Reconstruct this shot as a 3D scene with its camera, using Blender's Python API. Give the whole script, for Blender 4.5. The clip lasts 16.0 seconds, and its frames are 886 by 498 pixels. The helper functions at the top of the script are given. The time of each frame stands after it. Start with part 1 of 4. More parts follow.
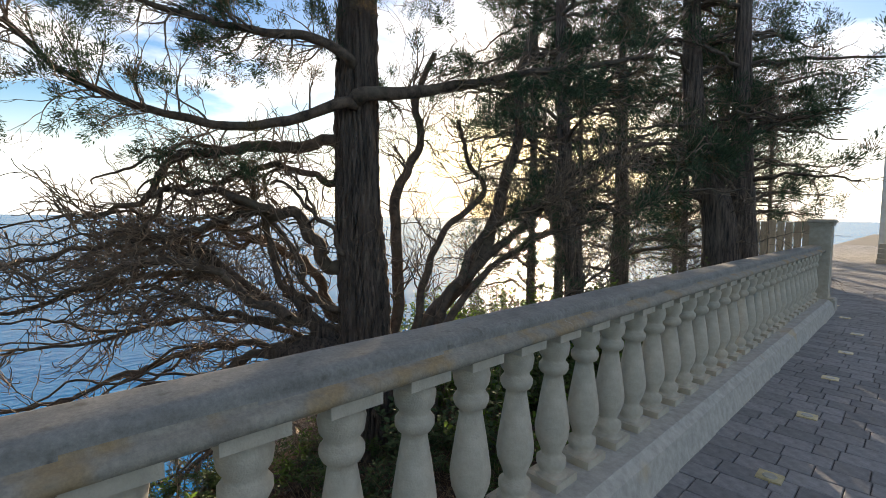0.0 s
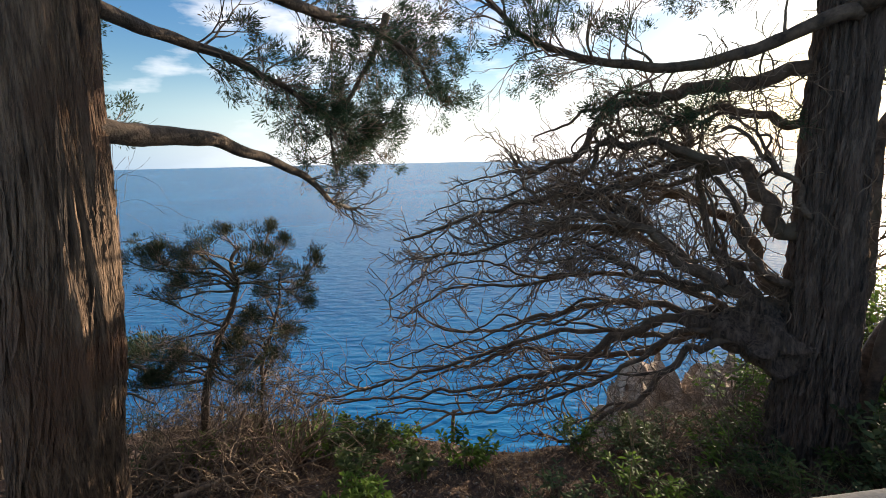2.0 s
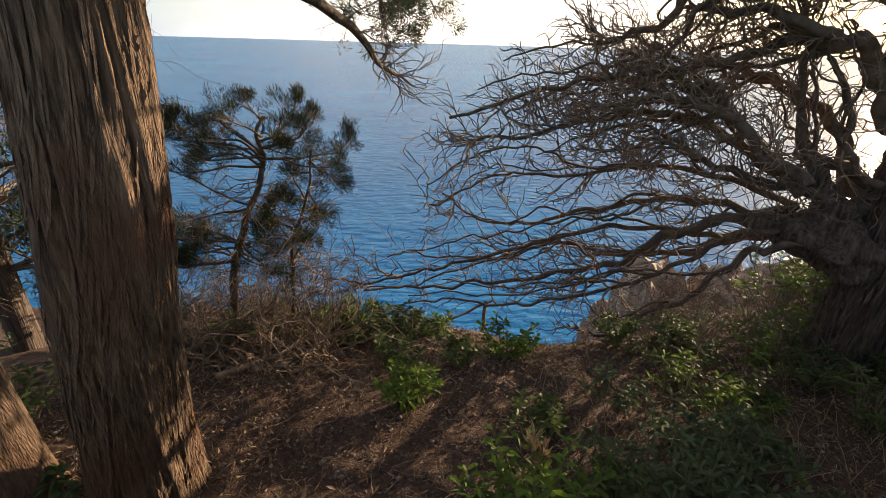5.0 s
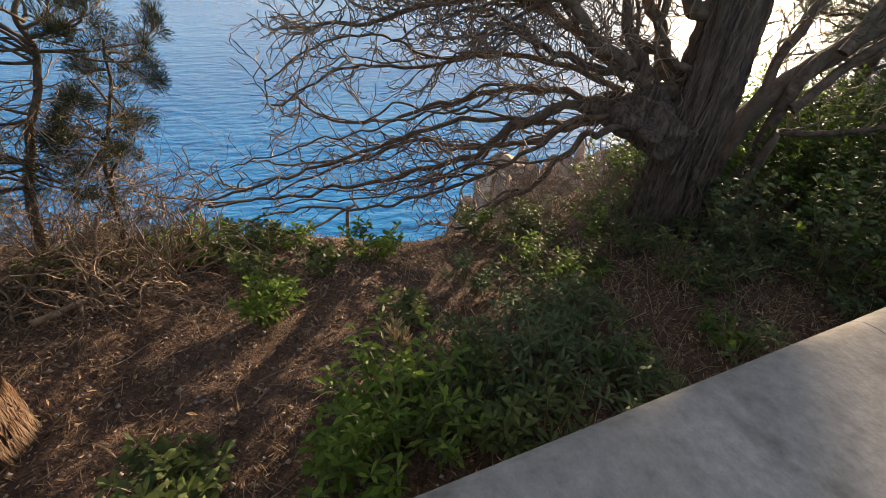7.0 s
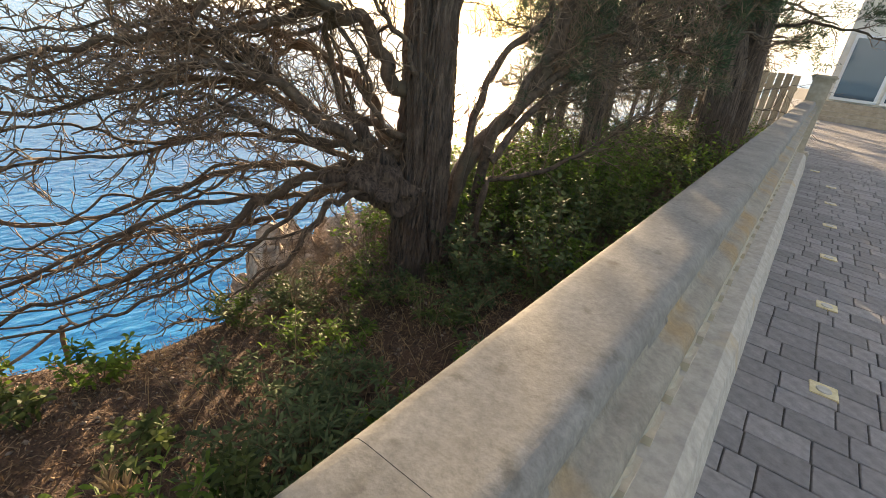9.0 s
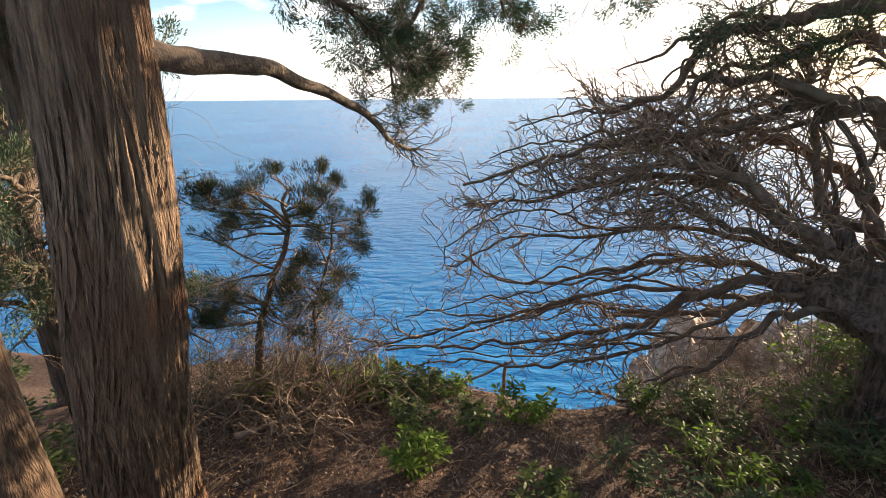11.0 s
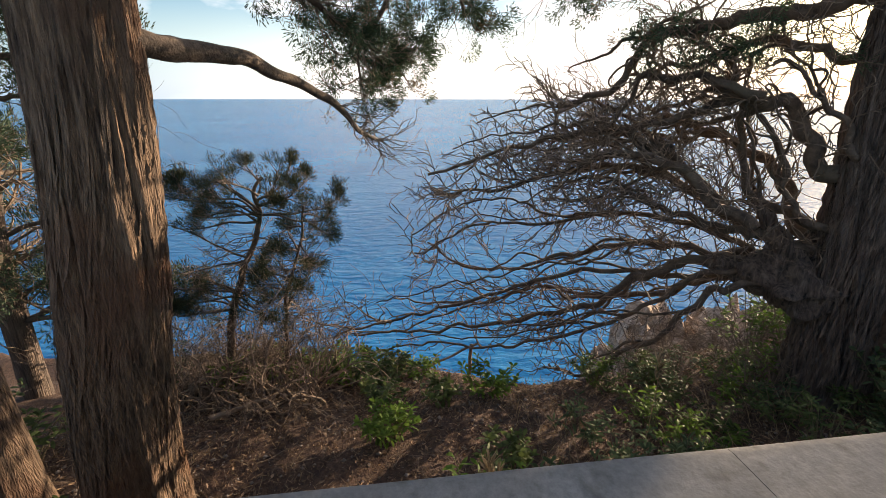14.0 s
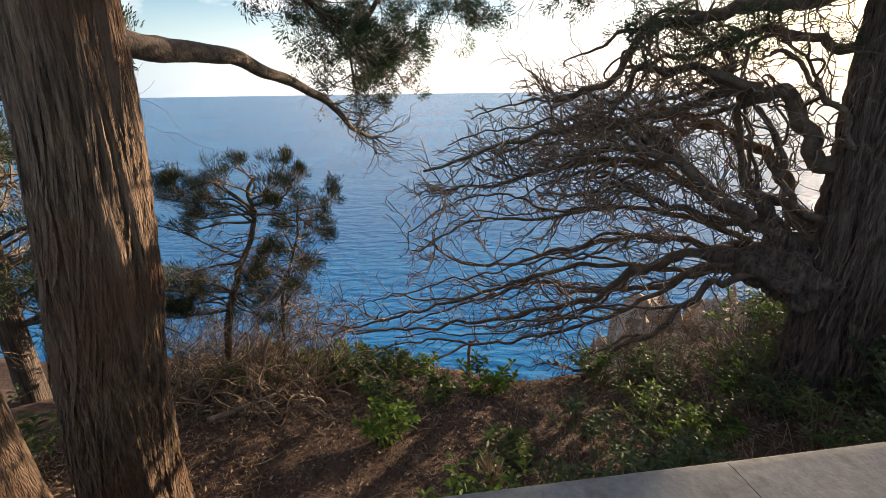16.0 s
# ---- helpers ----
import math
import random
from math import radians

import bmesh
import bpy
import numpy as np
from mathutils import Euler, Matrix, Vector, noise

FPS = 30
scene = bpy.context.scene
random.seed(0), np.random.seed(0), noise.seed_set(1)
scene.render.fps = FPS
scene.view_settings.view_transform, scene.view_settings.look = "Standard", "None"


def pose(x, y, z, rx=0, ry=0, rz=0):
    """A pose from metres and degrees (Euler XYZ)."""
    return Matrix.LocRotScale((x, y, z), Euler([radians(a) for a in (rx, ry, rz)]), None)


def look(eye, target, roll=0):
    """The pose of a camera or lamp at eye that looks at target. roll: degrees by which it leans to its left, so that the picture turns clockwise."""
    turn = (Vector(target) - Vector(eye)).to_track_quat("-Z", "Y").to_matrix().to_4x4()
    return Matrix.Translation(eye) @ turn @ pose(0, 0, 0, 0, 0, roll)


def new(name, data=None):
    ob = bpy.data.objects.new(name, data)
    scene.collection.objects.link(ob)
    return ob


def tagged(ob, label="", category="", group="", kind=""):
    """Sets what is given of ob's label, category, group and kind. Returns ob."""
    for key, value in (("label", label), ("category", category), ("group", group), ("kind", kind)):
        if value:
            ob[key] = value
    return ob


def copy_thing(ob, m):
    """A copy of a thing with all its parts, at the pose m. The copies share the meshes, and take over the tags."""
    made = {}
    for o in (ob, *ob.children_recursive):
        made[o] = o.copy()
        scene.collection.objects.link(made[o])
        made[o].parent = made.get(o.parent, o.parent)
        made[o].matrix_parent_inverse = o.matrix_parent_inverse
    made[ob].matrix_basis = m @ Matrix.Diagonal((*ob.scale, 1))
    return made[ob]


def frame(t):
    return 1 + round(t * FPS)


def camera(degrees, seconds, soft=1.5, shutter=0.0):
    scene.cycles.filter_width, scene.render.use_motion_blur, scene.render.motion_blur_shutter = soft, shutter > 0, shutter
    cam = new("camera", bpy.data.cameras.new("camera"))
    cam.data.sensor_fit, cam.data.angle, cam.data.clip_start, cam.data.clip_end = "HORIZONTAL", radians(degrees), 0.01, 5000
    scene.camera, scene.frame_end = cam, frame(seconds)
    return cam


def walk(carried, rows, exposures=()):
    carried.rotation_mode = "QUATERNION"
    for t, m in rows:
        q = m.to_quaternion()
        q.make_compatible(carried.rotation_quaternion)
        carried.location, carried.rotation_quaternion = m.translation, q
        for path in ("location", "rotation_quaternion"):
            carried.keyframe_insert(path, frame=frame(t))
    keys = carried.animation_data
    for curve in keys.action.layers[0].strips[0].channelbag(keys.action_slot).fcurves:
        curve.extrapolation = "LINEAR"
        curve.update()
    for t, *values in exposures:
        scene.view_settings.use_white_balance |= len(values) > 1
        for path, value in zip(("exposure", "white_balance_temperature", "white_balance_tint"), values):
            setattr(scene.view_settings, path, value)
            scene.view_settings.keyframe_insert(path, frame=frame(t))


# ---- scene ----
cam = camera(87.12, 16.0, soft=0.8)
walk(cam, [
    (0.0, look((1.255, 0.552, 1.407), (-0.898, 2.629, 1.191), 0.52)),
    (0.2, look((1.152, 0.493, 1.417), (-1.239, 2.283, 1.146), 1.18)),
    (0.4, look((1.079, 0.408, 1.412), (-1.504, 1.900, 1.090), 0.62)),
    (0.6, look((0.977, 0.337, 1.410), (-1.741, 1.553, 1.048), 0.60)),
    (0.8, look((0.928, 0.244, 1.449), (-1.885, 1.207, 1.054), 0.34)),
    (1.0, look((0.818, 0.190, 1.458), (-2.058, 0.946, 1.056), -0.63)),
    (1.5, look((0.655, 0.073, 1.487), (-2.274, 0.464, 0.964), -1.63)),
    (2.0, look((0.523, -0.226, 1.499), (-2.399, 0.158, 0.937), -1.25)),
    (2.5, look((0.415, -0.321, 1.479), (-2.499, -0.040, 0.823), -0.64)),
    (3.0, look((0.283, -0.408, 1.478), (-2.634, -0.247, 0.796), -0.61)),
    (3.2, look((0.236, -0.356, 1.534), (-2.674, -0.272, 0.810), -1.78)),
    (5.3, look((0.131, -0.708, 1.338), (-2.493, -0.208, -0.026), 2.66)),
    (5.5, look((0.130, -0.732, 1.351), (-2.427, -0.188, -0.120), 3.15)),
    (6.0, look((0.106, -0.717, 1.324), (-2.322, -0.117, -0.331), 4.04)),
    (6.5, look((0.093, -0.709, 1.268), (-2.225, 0.102, -0.455), 6.14)),
    (7.0, look((0.121, -0.516, 1.277), (-2.083, 0.602, -0.424), 5.06)),
    (7.5, look((0.159, -0.425, 1.308), (-1.881, 1.062, -0.314), 5.57)),
    (8.0, look((0.210, -0.337, 1.348), (-1.639, 1.499, -0.138), 5.70)),
    (8.5, look((0.271, -0.282, 1.401), (-1.383, 1.826, 0.052), 5.46)),
    (9.0, look((0.259, -0.253, 1.398), (-1.327, 1.955, 0.128), 6.75)),
    (9.5, look((0.175, -0.302, 1.342), (-2.026, 1.271, 0.047), 4.92)),
    (10.0, look((0.147, -0.366, 1.354), (-2.439, 0.409, 0.045), 2.63)),
    (10.2, look((0.133, -0.392, 1.395), (-2.514, 0.114, 0.077), 1.74)),
    (12.3, look((0.410, -0.470, 1.535), (-2.538, -0.291, 1.006), -0.07)),
    (12.5, look((0.437, -0.501, 1.526), (-2.508, -0.247, 1.013), -0.02)),
    (13.0, look((0.480, -0.539, 1.481), (-2.416, -0.174, 0.786), -0.02)),
    (13.5, look((0.472, -0.504, 1.458), (-2.391, -0.125, 0.645), 0.32)),
    (14.0, look((0.454, -0.446, 1.448), (-2.374, -0.079, 0.516), 0.07)),
    (14.5, look((0.433, -0.429, 1.458), (-2.384, -0.082, 0.488), -0.08)),
    (15.0, look((0.430, -0.425, 1.457), (-2.384, -0.073, 0.478), -0.70)),
    (15.5, look((0.431, -0.423, 1.454), (-2.385, -0.056, 0.489), -0.88)),
    (16.0, look((0.425, -0.425, 1.460), (-2.391, -0.051, 0.496), -0.78)),
], exposures=((0.0, 1.08, 7400, 12), (0.5, 1.08, 6800, 11), (1.0, 0.9, 6800, 11), (1.5, 1.08, 6900, 12), (2.0, 0.9, 7000, 13), (3.2, 1.0, 7500, 15), (5.5, 1.0, 8500, 19), (6.2, 1.15, 8700, 20), (7.0, 1.5, 8200, 17),
                (9.0, 1.9, 9300, 15), (9.6, 1.78, 8000, 16), (10.2, 1.6, 7900, 17), (12.5, 1.55, 7700, 17), (13.2, 1.25, 7700, 17), (14.5, 1.12, 7700, 17), (16.0, 1.1, 7700, 17)))

# ---- light ----
SUN_TURN, SUN_HIGH = radians(34), radians(11)
world = bpy.data.worlds.new("world")
scene.world = world
world.use_nodes = True
wn, wl = world.node_tree.nodes, world.node_tree.links
wn.clear()
sky = wn.new("ShaderNodeTexSky")
sky.sky_type, sky.sun_disc = "NISHITA", False
sky.sun_elevation, sky.sun_rotation = SUN_HIGH, -SUN_TURN
sky.air_density, sky.dust_density, sky.ozone_density = 1.0, 0.6, 2.0
# thin bright cloud near the horizon
coord = wn.new("ShaderNodeTexCoord")
stretch = wn.new("ShaderNodeMapping")
stretch.inputs["Scale"].default_value = (2.2, 2.2, 7.0)
puff = wn.new("ShaderNodeTexNoise")
puff.inputs["Scale"].default_value, puff.inputs["Detail"].default_value = 1.6, 6
ramp = wn.new("ShaderNodeValToRGB")
ramp.color_ramp.elements[0].position, ramp.color_ramp.elements[1].position = 0.50, 0.68
cloud = wn.new("ShaderNodeMix")
cloud.data_type = "RGBA"
cloud.inputs["B"].default_value = (9.0, 9.0, 9.2, 1)
back = wn.new("ShaderNodeBackground")
back.inputs["Strength"].default_value = 0.10
outw = wn.new("ShaderNodeOutputWorld")
wl.new(coord.outputs["Generated"], stretch.inputs["Vector"])
wl.new(stretch.outputs["Vector"], puff.inputs["Vector"])
wl.new(puff.outputs["Fac"], ramp.inputs["Fac"])
wl.new(ramp.outputs["Color"], cloud.inputs["Factor"])
vivid = wn.new("ShaderNodeHueSaturation")
vivid.inputs["Hue"].default_value = 0.511
vivid.inputs["Saturation"].default_value, vivid.inputs["Value"].default_value = 1.4, 1.15
wl.new(sky.outputs["Color"], vivid.inputs["Color"])
wl.new(vivid.outputs["Color"], cloud.inputs["A"])
# pale haze low over the sea
apart = wn.new("ShaderNodeSeparateXYZ")
low = wn.new("ShaderNodeMapRange")
low.inputs["From Min"].default_value, low.inputs["From Max"].default_value = 0.0, 0.20
low.inputs["To Min"].default_value, low.inputs["To Max"].default_value = 0.85, 0.0
low.interpolation_type = "SMOOTHSTEP"
haze = wn.new("ShaderNodeMix")
haze.data_type = "RGBA"
wl.new(coord.outputs["Generated"], apart.inputs["Vector"])
wl.new(apart.outputs["Z"], low.inputs["Value"])
# the haze is white towards the sun and pale blue away from it
toward = wn.new("ShaderNodeVectorMath")
toward.operation = "DOT_PRODUCT"
toward.inputs[1].default_value = (-math.sin(SUN_TURN), math.cos(SUN_TURN), 0.0)
glow = wn.new("ShaderNodeMapRange")
glow.interpolation_type = "SMOOTHSTEP"
glow.inputs["From Min"].default_value, glow.inputs["From Max"].default_value = 0.0, 0.68
tint = wn.new("ShaderNodeMix")
tint.data_type = "RGBA"
tint.inputs["A"].default_value, tint.inputs["B"].default_value = (2.3, 3.7, 5.4, 1), (7.4, 7.9, 8.4, 1)
wl.new(coord.outputs["Generated"], toward.inputs[0])
wl.new(toward.outputs["Value"], glow.inputs["Value"])
wl.new(glow.outputs["Result"], tint.inputs["Factor"])
wl.new(tint.outputs["Result"], haze.inputs["B"])
wl.new(low.outputs["Result"], haze.inputs["Factor"])
wl.new(cloud.outputs["Result"], haze.inputs["A"])
wl.new(haze.outputs["Result"], back.inputs["Color"])
wl.new(back.outputs["Background"], outw.inputs["Surface"])

sun = new("sun", bpy.data.lights.new("sun", "SUN"))
sun.data.energy, sun.data.angle, sun.data.color = 5.0, radians(0.6), (1.0, 0.86, 0.68)
SUN_DIR = Vector((-math.sin(SUN_TURN) * math.cos(SUN_HIGH), math.cos(SUN_TURN) * math.cos(SUN_HIGH), math.sin(SUN_HIGH)))
sun.matrix_world = look(SUN_DIR * 50, (0, 0, 0))


# ---- materials ----
def material(name, low, high, scale=8.0, rough=0.8, bump=0.3, fine=60.0, spot=None, spot_scale=1.5, spot_cut=0.55,
             squash=(1, 1, 1), metal=0.0, spread=0.0, trans=0.0, depth=0.02, grain=0.0, shine=0.5):
    """Two colours mixed by a noise, a second coarse stain colour, fine relief."""
    m = bpy.data.materials.new(name)
    m.use_nodes = True
    n, l = m.node_tree.nodes, m.node_tree.links
    b = n["Principled BSDF"]
    b.inputs["Roughness"].default_value, b.inputs["Metallic"].default_value = rough, metal
    b.inputs["Specular IOR Level"].default_value = shine
    tc, mp = n.new("ShaderNodeTexCoord"), n.new("ShaderNodeMapping")
    mp.inputs["Scale"].default_value = squash
    l.new(tc.outputs["Object"], mp.inputs["Vector"])
    a = n.new("ShaderNodeTexNoise")
    a.inputs["Scale"].default_value, a.inputs["Detail"].default_value, a.inputs["Roughness"].default_value = scale, 6, 0.65
    l.new(mp.outputs["Vector"], a.inputs["Vector"])
    r = n.new("ShaderNodeValToRGB")
    r.color_ramp.elements[0].position, r.color_ramp.elements[1].position = 0.32, 0.68
    r.color_ramp.elements[0].color, r.color_ramp.elements[1].color = (*low, 1), (*high, 1)
    l.new(a.outputs["Fac"], r.inputs["Fac"])
    colour = r.outputs["Color"]
    if spot:
        s = n.new("ShaderNodeTexNoise")
        s.inputs["Scale"].default_value, s.inputs["Detail"].default_value = spot_scale, 5
        l.new(tc.outputs["Object"], s.inputs["Vector"])
        sr = n.new("ShaderNodeValToRGB")
        sr.color_ramp.elements[0].position, sr.color_ramp.elements[1].position = spot_cut, spot_cut + 0.14
        l.new(s.outputs["Fac"], sr.inputs["Fac"])
        mx = n.new("ShaderNodeMix")
        mx.data_type = "RGBA"
        mx.inputs["B"].default_value = (*spot, 1)
        l.new(sr.outputs["Color"], mx.inputs["Factor"])
        l.new(colour, mx.inputs["A"])
        colour = mx.outputs["Result"]
    if grain:
        # fine speckle over the larger stains
        gn, gr, gm = n.new("ShaderNodeTexNoise"), n.new("ShaderNodeMapRange"), n.new("ShaderNodeHueSaturation")
        gn.inputs["Scale"].default_value, gn.inputs["Detail"].default_value, gn.inputs["Roughness"].default_value = 75, 8, 0.75
        l.new(tc.outputs["Object"], gn.inputs["Vector"])
        gr.inputs["From Min"].default_value, gr.inputs["From Max"].default_value = 0.3, 0.7
        gr.inputs["To Min"].default_value, gr.inputs["To Max"].default_value = 1 - grain, 1 + grain
        l.new(gn.outputs["Fac"], gr.inputs["Value"])
        l.new(gr.outputs["Result"], gm.inputs["Value"])
        l.new(colour, gm.inputs["Color"])
        colour = gm.outputs["Color"]
    if spread:
        hs = n.new("ShaderNodeHueSaturation")
        info, geo = n.new("ShaderNodeObjectInfo"), n.new("ShaderNodeNewGeometry")
        add = n.new("ShaderNodeMath")
        add.operation = "ADD"
        l.new(info.outputs["Random"], add.inputs[0])
        l.new(geo.outputs["Random Per Island"], add.inputs[1])
        fr = n.new("ShaderNodeMath")
        fr.operation = "FRACT"
        l.new(add.outputs[0], fr.inputs[0])
        mr = n.new("ShaderNodeMapRange")
        mr.inputs["To Min"].default_value, mr.inputs["To Max"].default_value = 1 - spread, 1 + spread
        l.new(fr.outputs[0], mr.inputs["Value"])
        l.new(mr.outputs["Result"], hs.inputs["Value"])
        l.new(colour, hs.inputs["Color"])
        colour = hs.outputs["Color"]
    l.new(colour, b.inputs["Base Color"])
    if bump:
        f = n.new("ShaderNodeTexNoise")
        f.inputs["Scale"].default_value, f.inputs["Detail"].default_value = fine, 5
        l.new(mp.outputs["Vector"], f.inputs["Vector"])
        bp = n.new("ShaderNodeBump")
        bp.inputs["Strength"].default_value, bp.inputs["Distance"].default_value = bump, depth
        l.new(f.outputs["Fac"], bp.inputs["Height"])
        l.new(bp.outputs["Normal"], b.inputs["Normal"])
    if trans:
        t = n.new("ShaderNodeBsdfTranslucent")
        l.new(colour, t.inputs["Color"])
        ms = n.new("ShaderNodeMixShader")
        ms.inputs["Fac"].default_value = trans
        l.new(b.outputs["BSDF"], ms.inputs[1])
        l.new(t.outputs["BSDF"], ms.inputs[2])
        l.new(ms.outputs["Shader"], n["Material Output"].inputs["Surface"])
    return m


BARK = material("shaggy_bark", (0.028, 0.016, 0.010), (0.30, 0.20, 0.13), 13, 0.9, 1.0, 38, spot=(0.16, 0.085, 0.05), spot_scale=2.2,
                spot_cut=0.54, squash=(3.4, 3.4, 0.32), depth=0.04)
BARK_OLD = material("old_grey_bark", (0.022, 0.016, 0.013), (0.24, 0.18, 0.14), 10, 0.92, 1.0, 30, spot=(0.12, 0.08, 0.06), spot_scale=2.0,
                    spot_cut=0.55, squash=(3.2, 3.2, 0.3), depth=0.05)
LIMB = material("limb_bark", (0.035, 0.025, 0.018), (0.165, 0.12, 0.085), 14, 0.88, 0.9, 60, spot=(0.10, 0.082, 0.055), spot_scale=2.5, depth=0.01)
TWIG = material("bare_twig", (0.075, 0.054, 0.038), (0.27, 0.195, 0.135), 12, 0.85, 0.3, 80, spread=0.25, depth=0.005)
DRY = material("dry_brush", (0.075, 0.052, 0.036), (0.30, 0.22, 0.15), 12, 0.9, 0.3, 70, spread=0.35, depth=0.005)
NEEDLE = material("cypress_spray", (0.025, 0.05, 0.022), (0.07, 0.11, 0.05), 6, 0.75, 0, spread=0.4, trans=0.12)
NEEDLE_PINE = material("pine_spray", (0.018, 0.028, 0.014), (0.055, 0.066, 0.03), 6, 0.8, 0, spread=0.4, trans=0.1, shine=0.2)
NEEDLE_DRY = material("dry_spray", (0.10, 0.075, 0.035), (0.17, 0.12, 0.06), 6, 0.8, 0, spread=0.4, trans=0.15)
LEAF = material("shrub_leaf", (0.062, 0.115, 0.022), (0.165, 0.265, 0.045), 5, 0.55, 0, spread=0.4, trans=0.45, shine=0.18)
LEAF_DARK = material("dark_leaf", (0.045, 0.072, 0.024), (0.11, 0.145, 0.045), 5, 0.55, 0, spread=0.35, trans=0.35, shine=0.18)
LEAF_GREY = material("grey_green_leaf", (0.05, 0.08, 0.035), (0.11, 0.15, 0.07), 5, 0.7, 0, spread=0.35, trans=0.25, shine=0.15)
STEM = material("green_stem", (0.10, 0.09, 0.04), (0.18, 0.16, 0.08), 20, 0.7, 0)
STRAW = material("straw", (0.20, 0.14, 0.075), (0.42, 0.32, 0.19), 10, 0.8, 0, spread=0.3, trans=0.2)
SOIL = material("needle_litter_soil", (0.030, 0.016, 0.010), (0.13, 0.074, 0.046), 26, 0.95, 0.9, 90, spot=(0.09, 0.052, 0.034), spot_scale=2.5,
                depth=0.03)
LITTER = material("dead_leaf", (0.045, 0.025, 0.016), (0.40, 0.27, 0.165), 10, 0.85, 0, spread=0.5, trans=0.15)
STONE = material("pale_stone", (0.13, 0.105, 0.085), (0.30, 0.26, 0.22), 12, 0.9, 0.4, 40, spread=0.3, depth=0.005)
ROCK = material("cliff_rock", (0.24, 0.175, 0.125), (0.48, 0.375, 0.28), 3.5, 0.95, 1.0, 9, spot=(0.16, 0.12, 0.09), spot_scale=1.2, depth=0.15)
CAST = material("cast_concrete", (0.36, 0.315, 0.24), (0.48, 0.43, 0.34), 16, 0.85, 0.5, 140, spot=(0.33, 0.27, 0.18), spot_scale=2.6,
                spot_cut=0.54, depth=0.004)
CAST_OLD = material("weathered_concrete", (0.30, 0.28, 0.24), (0.46, 0.43, 0.37), 18, 0.88, 0.5, 140, spot=(0.42, 0.31, 0.17), spot_scale=2.5,
                    spot_cut=0.60, depth=0.004)
JOINT_PALE = material("grey_mortar", (0.26, 0.245, 0.21), (0.37, 0.35, 0.30), 14, 0.9, 0.4, 90, spot=(0.31, 0.29, 0.25), spot_scale=6, depth=0.004)
RAIL = material("lichened_concrete", (0.15, 0.143, 0.124), (0.228, 0.22, 0.195), 7, 0.9, 0.14, 190, spot=(0.105, 0.098, 0.078), spot_scale=17,
                spot_cut=0.60, depth=0.004, grain=0.3)
RAIL_SIDE = material("stained_concrete", (0.185, 0.165, 0.13), (0.275, 0.25, 0.20), 9, 0.88, 0.4, 150, spot=(0.27, 0.19, 0.10), spot_scale=5.5,
                     spot_cut=0.51, depth=0.005, grain=0.25)
PAVER = material("grey_paver", (0.14, 0.134, 0.13), (0.24, 0.23, 0.222), 18, 0.8, 0.4, 150, spread=0.2, depth=0.003)
JOINT = material("joint_sand", (0.045, 0.042, 0.04), (0.09, 0.085, 0.075), 40, 0.95, 0.3, 120, depth=0.003)
BRASS = material("worn_brass", (0.42, 0.33, 0.16), (0.62, 0.52, 0.30), 25, 0.42, 0.1, 90, metal=0.7, depth=0.001)
LENS = material("dusty_lens", (0.26, 0.24, 0.19), (0.40, 0.37, 0.30), 20, 0.3, 0)
PLASTER = material("white_plaster", (0.66, 0.61, 0.52), (0.80, 0.76, 0.68), 4, 0.85, 0.15, 50, depth=0.005)
WHITE = material("white_paint", (0.74, 0.74, 0.72), (0.82, 0.82, 0.80), 6, 0.45, 0)
STEP = material("stone_step", (0.30, 0.24, 0.17), (0.45, 0.37, 0.28), 6, 0.8, 0.2, 60, depth=0.005)
BOARD = material("weathered_board", (0.40, 0.28, 0.18), (0.62, 0.47, 0.32), 8, 0.85, 0.3, 60, squash=(4, 4, 0.4), spread=0.25, depth=0.005)

GLASS = bpy.data.materials.new("window_glass")
GLASS.use_nodes = True
g = GLASS.node_tree.nodes["Principled BSDF"]
g.inputs["Base Color"].default_value, g.inputs["Roughness"].default_value = (0.05, 0.09, 0.12, 1), 0.04
g.inputs["Specular IOR Level"].default_value = 0.9

SEA = bpy.data.materials.new("sea_water")
SEA.use_nodes = True
n, l = SEA.node_tree.nodes, SEA.node_tree.links
b = n["Principled BSDF"]
b.inputs["Roughness"].default_value, b.inputs["IOR"].default_value = 0.25, 1.33
b.inputs["Specular IOR Level"].default_value = 0.16
tc = n.new("ShaderNodeTexCoord")
big = n.new("ShaderNodeTexNoise")
big.inputs["Scale"].default_value, big.inputs["Detail"].default_value = 0.02, 5
l.new(tc.outputs["Object"], big.inputs["Vector"])
r = n.new("ShaderNodeValToRGB")
r.color_ramp.elements[0].position, r.color_ramp.elements[1].position = 0.3, 0.7
r.color_ramp.elements[0].color, r.color_ramp.elements[1].color = (0.004, 0.125, 0.30, 1), (0.008, 0.18, 0.38, 1)
l.new(big.outputs["Fac"], r.inputs["Fac"])
l.new(r.outputs["Color"], b.inputs["Base Color"])
mp = n.new("ShaderNodeMapping")
mp.inputs["Scale"].default_value = (1.0, 0.45, 1.0)
mp.inputs["Rotation"].default_value = (0, 0, radians(25))
l.new(tc.outputs["Object"], mp.inputs["Vector"])
wa, wb = n.new("ShaderNodeTexNoise"), n.new("ShaderNodeTexNoise")
wa.inputs["Scale"].default_value, wa.inputs["Detail"].default_value = 0.9, 6
wb.inputs["Scale"].default_value, wb.inputs["Detail"].default_value = 0.16, 3
l.new(mp.outputs["Vector"], wa.inputs["Vector"])
l.new(mp.outputs["Vector"], wb.inputs["Vector"])
sm = n.new("ShaderNodeMath")
sm.operation = "ADD"
